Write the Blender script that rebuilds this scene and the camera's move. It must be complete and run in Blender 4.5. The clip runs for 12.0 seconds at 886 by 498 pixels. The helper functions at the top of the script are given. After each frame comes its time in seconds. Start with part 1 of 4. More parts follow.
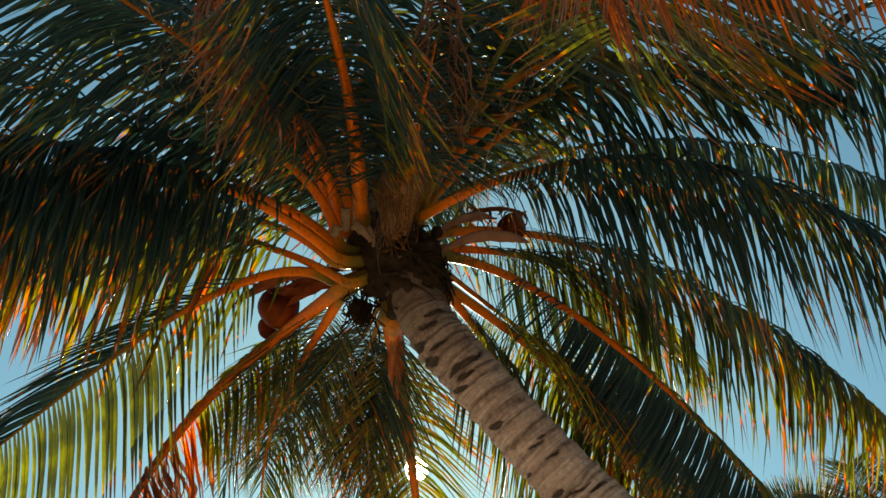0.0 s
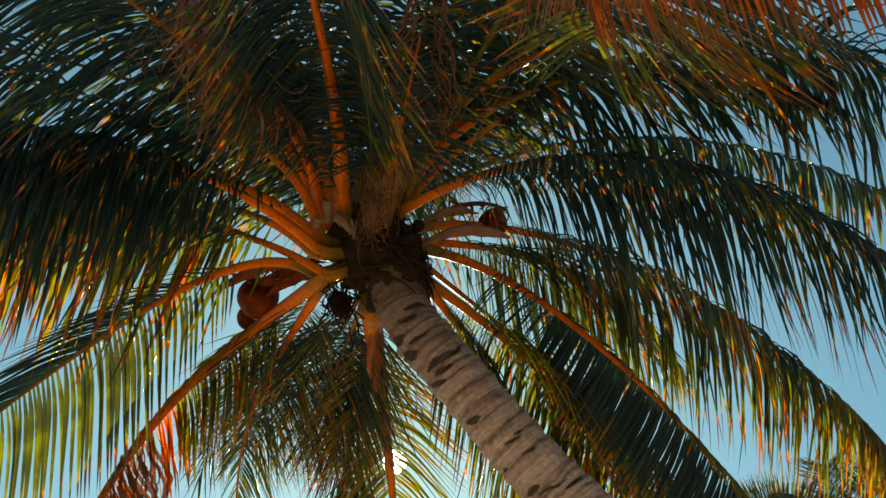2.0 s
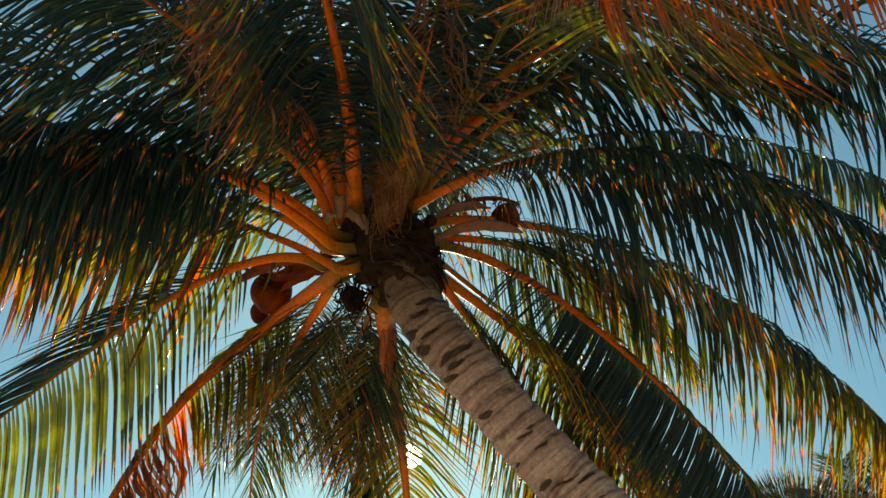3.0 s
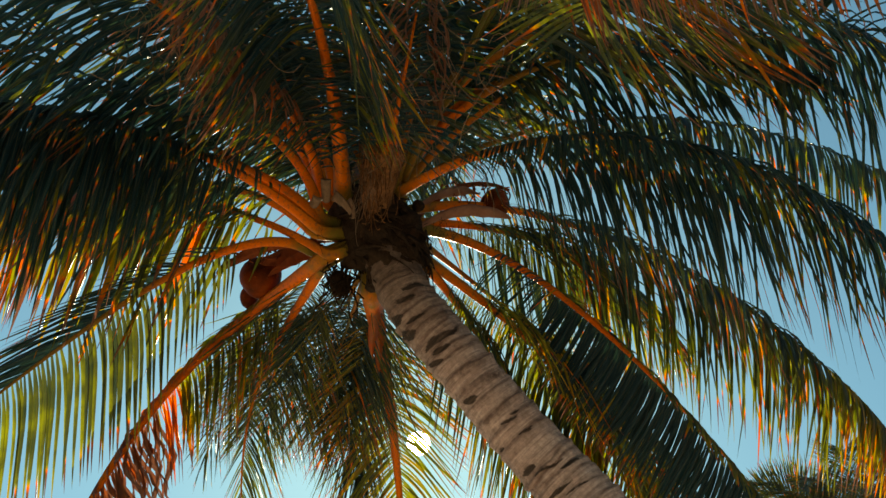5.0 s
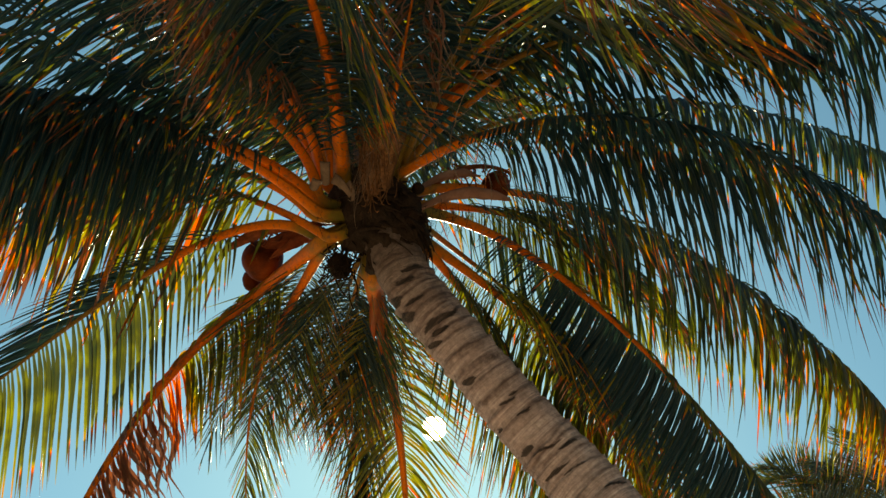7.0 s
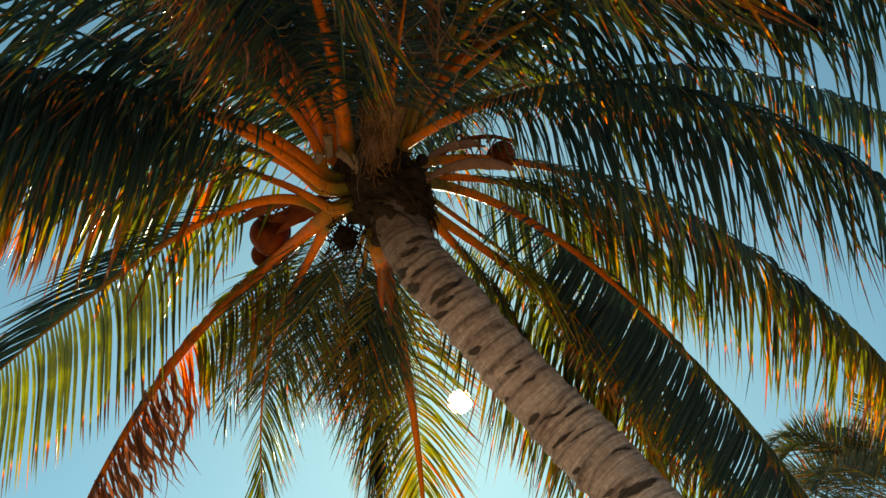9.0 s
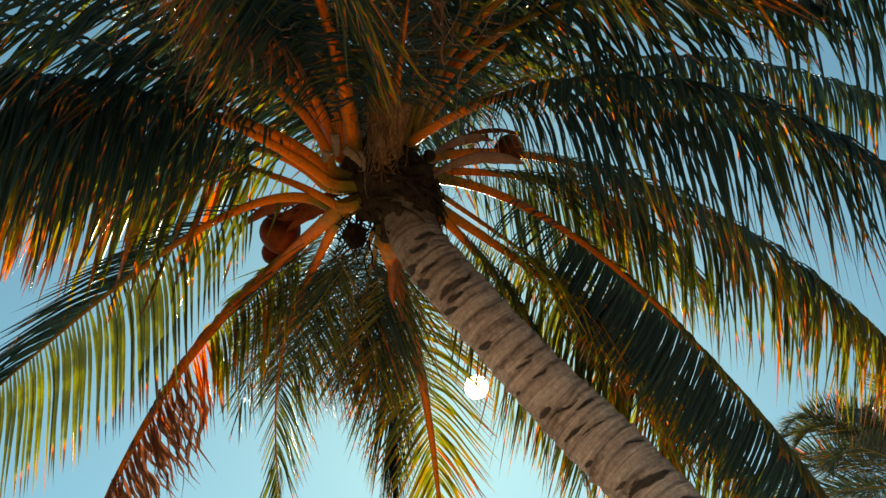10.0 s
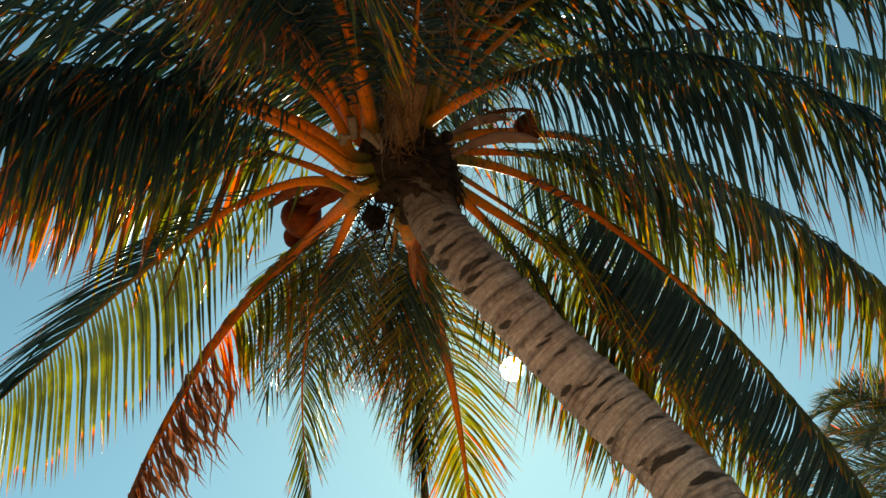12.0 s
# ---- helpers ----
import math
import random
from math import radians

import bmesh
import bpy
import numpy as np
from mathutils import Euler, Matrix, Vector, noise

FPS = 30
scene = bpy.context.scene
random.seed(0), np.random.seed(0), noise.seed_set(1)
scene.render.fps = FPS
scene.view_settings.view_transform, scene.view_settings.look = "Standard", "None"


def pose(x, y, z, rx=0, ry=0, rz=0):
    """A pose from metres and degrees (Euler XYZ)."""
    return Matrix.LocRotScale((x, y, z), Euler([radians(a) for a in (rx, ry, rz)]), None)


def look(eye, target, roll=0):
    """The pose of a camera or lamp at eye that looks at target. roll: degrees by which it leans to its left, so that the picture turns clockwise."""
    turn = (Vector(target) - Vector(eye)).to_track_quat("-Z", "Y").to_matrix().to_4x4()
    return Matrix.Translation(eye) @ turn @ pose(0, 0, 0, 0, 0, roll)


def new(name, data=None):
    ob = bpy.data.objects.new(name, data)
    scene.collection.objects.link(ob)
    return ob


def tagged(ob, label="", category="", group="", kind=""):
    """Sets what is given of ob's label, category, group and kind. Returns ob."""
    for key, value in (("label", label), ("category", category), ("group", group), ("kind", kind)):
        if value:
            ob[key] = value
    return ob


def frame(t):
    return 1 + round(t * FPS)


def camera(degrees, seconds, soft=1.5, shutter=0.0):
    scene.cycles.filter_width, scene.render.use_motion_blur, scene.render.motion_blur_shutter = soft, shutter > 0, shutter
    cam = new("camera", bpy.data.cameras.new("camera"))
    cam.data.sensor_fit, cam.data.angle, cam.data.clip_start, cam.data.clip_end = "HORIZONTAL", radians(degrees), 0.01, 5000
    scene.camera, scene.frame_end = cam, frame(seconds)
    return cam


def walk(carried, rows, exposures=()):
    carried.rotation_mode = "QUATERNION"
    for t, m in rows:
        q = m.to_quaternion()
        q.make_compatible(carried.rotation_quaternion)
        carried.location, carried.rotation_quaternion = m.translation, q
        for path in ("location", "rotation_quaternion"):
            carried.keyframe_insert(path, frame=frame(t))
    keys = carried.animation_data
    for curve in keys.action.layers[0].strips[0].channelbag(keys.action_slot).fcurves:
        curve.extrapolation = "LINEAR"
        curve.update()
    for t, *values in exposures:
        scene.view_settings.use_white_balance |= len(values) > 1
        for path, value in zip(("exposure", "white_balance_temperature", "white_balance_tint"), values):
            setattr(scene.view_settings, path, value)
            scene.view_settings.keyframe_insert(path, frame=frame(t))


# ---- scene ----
cam = camera(42.0, 12.0, soft=1.5)
PATH = [
    (0, (-0.001, 0.009, 1.605), (-0.001, 1.347, 3.091), 0.1),
    (0.5, (-0.006, 0.011, 1.604), (0.023, 1.34, 3.097), -0.2),
    (1, (-0.002, 0.005, 1.61), (0.035, 1.342, 3.097), -0.2),
    (1.5, (0.007, 0.01, 1.612), (0.042, 1.354, 3.093), -0.0),
    (2, (0.008, 0.011, 1.609), (0.038, 1.357, 3.088), 0.3),
    (2.5, (0.009, 0.009, 1.61), (0.025, 1.359, 3.085), 0.7),
    (4.5, (0.108, 0.007, 1.602), (0.095, 1.37, 3.066), 1.6),
    (5, (0.125, 0.015, 1.603), (0.113, 1.384, 3.06), 1.8),
    (5.5, (0.143, 0.015, 1.6), (0.131, 1.391, 3.052), 1.9),
    (6, (0.164, 0.023, 1.588), (0.146, 1.402, 3.037), 2.1),
    (6.5, (0.167, 0.017, 1.584), (0.145, 1.401, 3.028), 2.1),
    (7, (0.196, 0.016, 1.583), (0.159, 1.404, 3.023), 2.4),
    (9, (0.279, 0.017, 1.566), (0.203, 1.437, 2.973), 2.4),
    (9.5, (0.286, -0.014, 1.592), (0.2, 1.419, 2.984), 1.9),
    (10, (0.302, -0.022, 1.589), (0.202, 1.414, 2.978), 1.9),
    (10.5, (0.321, -0.021, 1.589), (0.205, 1.417, 2.974), 2.3),
    (11, (0.334, -0.019, 1.58), (0.204, 1.423, 2.96), 2.4),
    (11.5, (0.341, -0.017, 1.574), (0.197, 1.429, 2.947), 2.2),
    (12, (0.367, -0.02, 1.574), (0.209, 1.433, 2.94), 2.3),
]
walk(cam, [(t, look(eye, target, roll)) for t, eye, target, roll in PATH], exposures=[(0, 0.74, 8050, -6), (12, 0.74, 8050, -6)])

# the sun stands low behind the crown; the sky's sun and the lamp share its bearing
SUN_WAY = Vector((-0.0226, 0.7962, 0.6047)).normalized()
SUN_HEIGHT = math.asin(SUN_WAY.z)
SUN_TURN = math.atan2(SUN_WAY.x, SUN_WAY.y)
world = bpy.data.worlds.new("sky")
scene.world = world
world.use_nodes = True
sky_nodes = world.node_tree
sky_tex = sky_nodes.nodes.new("ShaderNodeTexSky")
sky_tex.sky_type = "NISHITA"
sky_tex.sun_disc = False
sky_tex.sun_elevation = SUN_HEIGHT
sky_tex.sun_rotation = SUN_TURN
sky_tex.air_density, sky_tex.dust_density, sky_tex.ozone_density = 1.0, 0.21, 0.55
# clear tropical air: a cleaner, cooler blue
tone = sky_nodes.nodes.new("ShaderNodeMix")
tone.data_type, tone.blend_type = "RGBA", "MULTIPLY"
tone.inputs[0].default_value = 1.0
tone.inputs[7].default_value = (0.645, 0.985, 1.04, 1)
sky_nodes.links.new(sky_tex.outputs["Color"], tone.inputs[6])
sky_nodes.links.new(tone.outputs[2], sky_nodes.nodes["Background"].inputs["Color"])
sky_nodes.nodes["Background"].inputs["Strength"].default_value = 0.084

sun_lamp = bpy.data.lights.new("sunlight", "SUN")
sun_lamp.energy, sun_lamp.angle, sun_lamp.color = 5.0, radians(0.53), (1.0, 0.93, 0.82)
# a degree beside the visible disc, so that the disc does not stand in its own light
lamp_way = Matrix.Rotation(radians(1.6), 3, "Z") @ SUN_WAY
tagged(new("sunlight", sun_lamp), kind="structure").matrix_world = look(lamp_way * 60, (0, 0, 0))


# ---- materials ----
def material(name):
    m = bpy.data.materials.new(name)
    m.use_nodes = True
    nt = m.node_tree
    return m, nt, nt.nodes["Principled BSDF"]


def node(nt, kind, **values):
    n = nt.nodes.new(kind)
    for key, value in values.items():
        n.inputs[key.replace("_", " ")].default_value = value
    return n


def ramp(nt, source, stops):
    n = nt.nodes.new("ShaderNodeValToRGB")
    e = n.color_ramp.elements
    while len(e) < len(stops):
        e.new(0.5)
    for item, (at, colour) in zip(e, stops):
        item.position, item.color = at, (*colour, 1)
    nt.links.new(source, n.inputs["Fac"])
    return n.outputs["Color"]


def mixed(nt, fac, a, b, how="MIX"):
    n = nt.nodes.new("ShaderNodeMix")
    n.data_type, n.blend_type = "RGBA", how
    for value, socket in ((fac, n.inputs[0]), (a, n.inputs[6]), (b, n.inputs[7])):
        if isinstance(value, bpy.types.NodeSocket):
            nt.links.new(value, socket)
        else:
            socket.default_value = value if isinstance(value, float) else (*value, 1)
    return n.outputs[2]


def maths(nt, how, a, b=0.0):
    n = nt.nodes.new("ShaderNodeMath")
    n.operation = how
    for value, socket in ((a, n.inputs[0]), (b, n.inputs[1])):
        if isinstance(value, bpy.types.NodeSocket):
            nt.links.new(value, socket)
        else:
            socket.default_value = value
    return n.outputs[0]


def noise_of(nt, scale, detail=4.0, rough=0.55, stretch=None):
    coord = nt.nodes.new("ShaderNodeTexCoord")
    tex = node(nt, "ShaderNodeTexNoise", Scale=scale, Detail=detail, Roughness=rough)
    if stretch:
        mp = nt.nodes.new("ShaderNodeMapping")
        mp.inputs["Scale"].default_value = stretch
        nt.links.new(coord.outputs["Object"], mp.inputs["Vector"])
        nt.links.new(mp.outputs["Vector"], tex.inputs["Vector"])
    else:
        nt.links.new(coord.outputs["Object"], tex.inputs["Vector"])
    return tex.outputs["Fac"]


def bumped(nt, shader, height, strength=0.5, distance=0.004):
    b = node(nt, "ShaderNodeBump", Strength=strength, Distance=distance)
    nt.links.new(height, b.inputs["Height"])
    nt.links.new(b.outputs["Normal"], shader.inputs["Normal"])
    return b


def attribute(nt, name):
    a = nt.nodes.new("ShaderNodeAttribute")
    a.attribute_name = name
    return a.outputs["Fac"]


def leaf_material():
    """Leaflet blades: green ones yellow and then scorch to orange and brown towards dry tips; daylight passes through them."""
    m, nt, p = material("palm_leaflet")
    dry = attribute(nt, "dryness")
    across = attribute(nt, "across")
    patch = noise_of(nt, 9.0, 3.0)
    grain = noise_of(nt, 70.0, 3.0)
    level = maths(nt, "ADD", dry, maths(nt, "MULTIPLY", maths(nt, "SUBTRACT", patch, 0.5), 0.35))
    # the first stop is bluer than the leaf: reflected sky sheen put into the colour
    blade = ramp(nt, level, ((0.0, (0.015, 0.042, 0.062)), (0.20, (0.040, 0.040, 0.021)), (0.40, (0.088, 0.056, 0.011)),
                             (0.58, (0.26, 0.075, 0.008)), (0.75, (0.15, 0.045, 0.018)), (1.0, (0.16, 0.072, 0.048))))
    blade = mixed(nt, 1.0, blade, ramp(nt, grain, ((0.3, (0.75, 0.75, 0.75)), (0.7, (1.1, 1.1, 1.1)))), "MULTIPLY")
    rib = ramp(nt, across, ((0.0, (1.0, 1.0, 1.0)), (0.16, (0.0, 0.0, 0.0))))
    blade = mixed(nt, maths(nt, "MULTIPLY", rib, 0.6), blade, (0.26, 0.20, 0.08))
    nt.links.new(blade, p.inputs["Base Color"])
    nt.links.new(ramp(nt, patch, ((0.2, (0.36, 0.36, 0.36)), (0.8, (0.56, 0.56, 0.56)))), p.inputs["Roughness"])
    p.inputs["Specular IOR Level"].default_value = 0.18
    lines = nt.nodes.new("ShaderNodeTexWave")
    lines.inputs["Scale"].default_value = 3.0
    uv = nt.nodes.new("ShaderNodeUVMap")
    nt.links.new(uv.outputs["UV"], lines.inputs["Vector"])
    bumped(nt, p, maths(nt, "ADD", lines.outputs["Fac"], grain), 0.35, 0.002)
    glow = nt.nodes.new("ShaderNodeBsdfTranslucent")
    lit = ramp(nt, level, ((0.0, (0.014, 0.034, 0.020)), (0.15, (0.100, 0.103, 0.012)), (0.29, (0.36, 0.36, 0.014)), (0.42, (0.66, 0.30, 0.008)),
                           (0.58, (0.92, 0.115, 0.004)), (0.78, (0.34, 0.085, 0.028)), (1.0, (0.24, 0.095, 0.062))))
    nt.links.new(lit, glow.inputs["Color"])
    mix = nt.nodes.new("ShaderNodeMixShader")
    nt.links.new(ramp(nt, level, ((0.0, (0.33, 0.33, 0.33)), (0.30, (0.38, 0.38, 0.38)), (0.55, (0.58, 0.58, 0.58)), (0.85, (0.30, 0.30, 0.30)))), mix.inputs[0])
    nt.links.new(p.outputs["BSDF"], mix.inputs[1])
    nt.links.new(glow.outputs["BSDF"], mix.inputs[2])
    nt.links.new(mix.outputs["Shader"], nt.nodes["Material Output"].inputs["Surface"])
    return m


def stalk_material():
    """Leaf stalks: smooth waxy orange with green at the base and brown specks."""
    m, nt, p = material("palm_stalk")
    along = attribute(nt, "along")
    blotch = noise_of(nt, 7.0, 5.0)
    speck = noise_of(nt, 60.0, 4.0, 0.6)
    colour = ramp(nt, maths(nt, "ADD", along, maths(nt, "MULTIPLY", maths(nt, "SUBTRACT", blotch, 0.5), 0.22)),
                  ((0.0, (0.045, 0.048, 0.010)), (0.06, (0.13, 0.080, 0.010)), (0.12, (0.45, 0.092, 0.004)), (0.22, (0.58, 0.096, 0.003)), (0.5, (0.58, 0.092, 0.003)), (0.9, (0.54, 0.105, 0.004))))
    green = ramp(nt, maths(nt, "ADD", along, maths(nt, "MULTIPLY", maths(nt, "SUBTRACT", blotch, 0.5), 0.3)), ((0.22, (0, 0, 0)), (0.42, (1, 1, 1))))
    colour = mixed(nt, maths(nt, "MAXIMUM", maths(nt, "MULTIPLY", green, attribute(nt, "greenness")), maths(nt, "SUBTRACT", attribute(nt, "greenness"), 1.0)), colour, (0.085, 0.075, 0.016))
    rim = maths(nt, "ADD", attribute(nt, "edge"), maths(nt, "MULTIPLY", maths(nt, "SUBTRACT", blotch, 0.5), 0.5))
    colour = mixed(nt, maths(nt, "MULTIPLY", ramp(nt, rim, ((0.55, (0, 0, 0)), (0.95, (1, 1, 1)))), 0.40), colour, (0.17, 0.10, 0.016))
    dirt = noise_of(nt, 19.0, 6.0, 0.7)
    colour = mixed(nt, ramp(nt, dirt, ((0.52, (0, 0, 0)), (0.72, (0.75, 0.75, 0.75)))), colour, (0.12, 0.050, 0.016))
    colour = mixed(nt, ramp(nt, speck, ((0.55, (0, 0, 0)), (0.68, (1, 1, 1)))), colour, (0.14, 0.055, 0.022))
    nt.links.new(colour, p.inputs["Base Color"])
    p.inputs["Roughness"].default_value = 0.5
    p.inputs["Specular IOR Level"].default_value = 0.08
    bumped(nt, p, maths(nt, "ADD", speck, maths(nt, "MULTIPLY", blotch, 2.0)), 0.4, 0.003)
    return m


def bark_material():
    """Grey-brown trunk bark, finely wrinkled round the trunk; the leaf scars are dark, broken crescents along the rings."""
    m, nt, p = material("palm_bark")
    scar, step = attribute(nt, "scar"), attribute(nt, "step")
    uv = nt.nodes.new("ShaderNodeUVMap")

    def bands(scale, stretch, detail=5.0, rough=0.6):
        mp = nt.nodes.new("ShaderNodeMapping")
        mp.inputs["Scale"].default_value = stretch
        tex = node(nt, "ShaderNodeTexNoise", Scale=scale, Detail=detail, Roughness=rough)
        nt.links.new(uv.outputs["UV"], mp.inputs["Vector"])
        nt.links.new(mp.outputs["Vector"], tex.inputs["Vector"])
        return tex.outputs["Fac"]

    broad = noise_of(nt, 3.5, 4.0)
    patch = noise_of(nt, 14.0, 5.0, 0.65)
    wrinkle = bands(22.0, (0.14, 3.4, 1.0), 6.0, 0.65)
    crack = bands(30.0, (2.2, 0.5, 1.0), 4.0, 0.6)
    base = ramp(nt, maths(nt, "ADD", maths(nt, "MULTIPLY", broad, 0.35), maths(nt, "MULTIPLY", wrinkle, 0.65)),
                ((0.32, (0.13, 0.080, 0.074)), (0.47, (0.29, 0.190, 0.180)), (0.67, (0.50, 0.36, 0.345))))
    base = mixed(nt, maths(nt, "MULTIPLY", attribute(nt, "band"), ramp(nt, patch, ((0.38, (0, 0, 0)), (0.56, (1, 1, 1))))), base, (0.075, 0.043, 0.036))
    # browner bark near the top, with the sheath's shadow put into the colour
    top_shade = maths(nt, "MULTIPLY", attribute(nt, "top_shade"), ramp(nt, patch, ((0.36, (0.86, 0.86, 0.86)), (0.56, (1, 1, 1)))))
    base = mixed(nt, top_shade, base, (0.070, 0.042, 0.030))
    base = mixed(nt, maths(nt, "MULTIPLY", step, ramp(nt, noise_of(nt, 7.0, 5.0, 0.65), ((0.38, (0.15, 0.15, 0.15)), (0.62, (0.85, 0.85, 0.85))))), base, (0.10, 0.052, 0.044))
    mottle = noise_of(nt, 42.0, 6.0, 0.7)
    base = mixed(nt, 1.0, base, ramp(nt, mottle, ((0.3, (0.62, 0.62, 0.62)), (0.68, (1.22, 1.22, 1.22)))), "MULTIPLY")
    base = mixed(nt, ramp(nt, crack, ((0.28, (0.4, 0.4, 0.4)), (0.38, (0, 0, 0)))), base, (0.14, 0.09, 0.07))
    edge = maths(nt, "ADD", scar, maths(nt, "MULTIPLY", maths(nt, "SUBTRACT", patch, 0.5), 0.9))
    base = mixed(nt, ramp(nt, edge, ((0.40, (0, 0, 0)), (0.9, (0.95, 0.95, 0.95)))), base, mixed(nt, ramp(nt, wrinkle, ((0.42, (0, 0, 0)), (0.6, (1, 1, 1)))), (0.017, 0.011, 0.010), (0.050, 0.029, 0.023)))
    nt.links.new(base, p.inputs["Base Color"])
    p.inputs["Roughness"].default_value = 0.88
    p.inputs["Specular IOR Level"].default_value = 0.2
    bumped(nt, p, maths(nt, "SUBTRACT", maths(nt, "ADD", maths(nt, "MULTIPLY", wrinkle, 1.5), patch), scar), 0.9, 0.014)
    return m


def fibre_material(name, dark, light, scale=40.0):
    m, nt, p = material(name)
    grain = noise_of(nt, scale, 6.0, 0.7, (1.0, 1.0, 0.25))
    blot = noise_of(nt, 6.0, 4.0)
    nt.links.new(ramp(nt, maths(nt, "ADD", maths(nt, "MULTIPLY", grain, 0.6), maths(nt, "MULTIPLY", blot, 0.4)), ((0.3, dark), (0.7, light))), p.inputs["Base Color"])
    p.inputs["Roughness"].default_value = 0.85
    p.inputs["Specular IOR Level"].default_value = 0.05
    bumped(nt, p, grain, 0.8, 0.01)
    return m


def nut_material():
    m, nt, p = material("coconut_husk")
    blot = noise_of(nt, 9.0, 5.0)
    speck = noise_of(nt, 80.0, 3.0)
    colour = ramp(nt, blot, ((0.3, (0.19, 0.034, 0.004)), (0.48, (0.11, 0.018, 0.003)), (0.68, (0.035, 0.009, 0.004))))
    nt.links.new(mixed(nt, ramp(nt, speck, ((0.6, (0, 0, 0)), (0.75, (0.7, 0.7, 0.7)))), colour, (0.12, 0.05, 0.03)), p.inputs["Base Color"])
    p.inputs["Roughness"].default_value = 0.6
    p.inputs["Specular IOR Level"].default_value = 0.06
    bumped(nt, p, maths(nt, "ADD", blot, maths(nt, "MULTIPLY", speck, 0.3)), 0.5, 0.008)
    return m


def sand_material():
    m, nt, p = material("sand")
    wide = noise_of(nt, 0.4, 5.0)
    fine = noise_of(nt, 30.0, 6.0, 0.7)
    nt.links.new(ramp(nt, maths(nt, "ADD", maths(nt, "MULTIPLY", wide, 0.6), maths(nt, "MULTIPLY", fine, 0.4)),
                      ((0.3, (0.46, 0.36, 0.24)), (0.7, (0.68, 0.55, 0.40)))), p.inputs["Base Color"])
    p.inputs["Roughness"].default_value = 0.95
    bumped(nt, p, fine, 0.6, 0.02)
    return m


def disc_material():
    m = bpy.data.materials.new("sun_disc")
    m.use_nodes = True
    nt = m.node_tree
    nt.nodes.clear()
    e = node(nt, "ShaderNodeEmission", Color=(1.0, 0.96, 0.88, 1), Strength=90.0)
    nt.links.new(e.outputs[0], nt.nodes.new("ShaderNodeOutputMaterial").inputs["Surface"])
    return m


LEAF, STALK, BARK, NUT, SAND = leaf_material(), stalk_material(), bark_material(), nut_material(), sand_material()
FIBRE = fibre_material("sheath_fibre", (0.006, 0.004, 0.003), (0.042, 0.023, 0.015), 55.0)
STRAND = fibre_material("dry_strand", (0.10, 0.058, 0.038), (0.25, 0.16, 0.115))
SPATHE = fibre_material("dry_spathe", (0.12, 0.05, 0.035), (0.26, 0.125, 0.09), 25.0)
STUB = fibre_material("cut_stalk", (0.05, 0.028, 0.019), (0.21, 0.125, 0.085), 30.0)
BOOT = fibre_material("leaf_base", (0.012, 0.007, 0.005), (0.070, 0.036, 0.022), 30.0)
CLOTH = fibre_material("sheath_cloth", (0.030, 0.016, 0.010), (0.27, 0.110, 0.045), 55.0)
BRACT = fibre_material("flower_stalk", (0.07, 0.018, 0.010), (0.22, 0.055, 0.020), 30.0)


# ---- builders ----
def mesh_of(name, verts, faces, mat, smooth=True, attributes=(), uv=None):
    me = bpy.data.meshes.new(name)
    me.from_pydata([tuple(v) for v in verts], [], [tuple(f) for f in faces])
    me.materials.append(mat)
    for key, values in attributes:
        me.attributes.new(key, "FLOAT", "POINT").data.foreach_set("value", np.asarray(values, dtype=np.float32))
    if uv is not None:
        layer = me.uv_layers.new(name="UVMap")
        loops = np.empty(len(me.loops), dtype=np.int32)
        me.loops.foreach_get("vertex_index", loops)
        layer.data.foreach_set("uv", np.asarray(uv, dtype=np.float32)[loops].ravel())
    if smooth:
        me.polygons.foreach_set("use_smooth", [True] * len(me.polygons))
    return me


def part(name, me, parent, label=""):
    ob = new(name, me)
    ob.parent = parent
    ob.matrix_parent_inverse = parent.matrix_basis.inverted() if parent.parent is None else Matrix()
    return tagged(ob, label=label)


def thing(name, at, label, category, group=""):
    ob = new(name)
    ob.location = at
    ob.matrix_basis = Matrix.Translation(at)
    ob.empty_display_size = 0.2
    return tagged(ob, label=label, category=category, group=group)


def bezier(p0, p1, p2, p3, count):
    u = np.linspace(0, 1, count)[:, None]
    p0, p1, p2, p3 = (np.array(p, dtype=float) for p in (p0, p1, p2, p3))
    return (1 - u) ** 3 * p0 + 3 * u * (1 - u) ** 2 * p1 + 3 * u * u * (1 - u) * p2 + u ** 3 * p3


def unit(v):
    return v / np.maximum(np.linalg.norm(v, axis=-1, keepdims=True), 1e-9)


def frames_along(line, up=(0, 0, 1)):
    """Tangent, side and top along a line of points."""
    tangent = unit(np.gradient(line, axis=0))
    side = np.cross(tangent, np.array(up, dtype=float))
    for i in range(len(side)):
        if np.linalg.norm(side[i]) < 0.12:
            side[i] = side[i - 1] if i else np.array((1.0, 0, 0))
    side = unit(side)
    for i in range(1, len(side)):
        if side[i] @ side[i - 1] < 0:
            side[i] = -side[i]
        side[i] = unit(0.4 * side[i] + 0.6 * (side[i - 1] - tangent[i] * (side[i - 1] @ tangent[i])))
    return tangent, side, unit(np.cross(side, tangent))


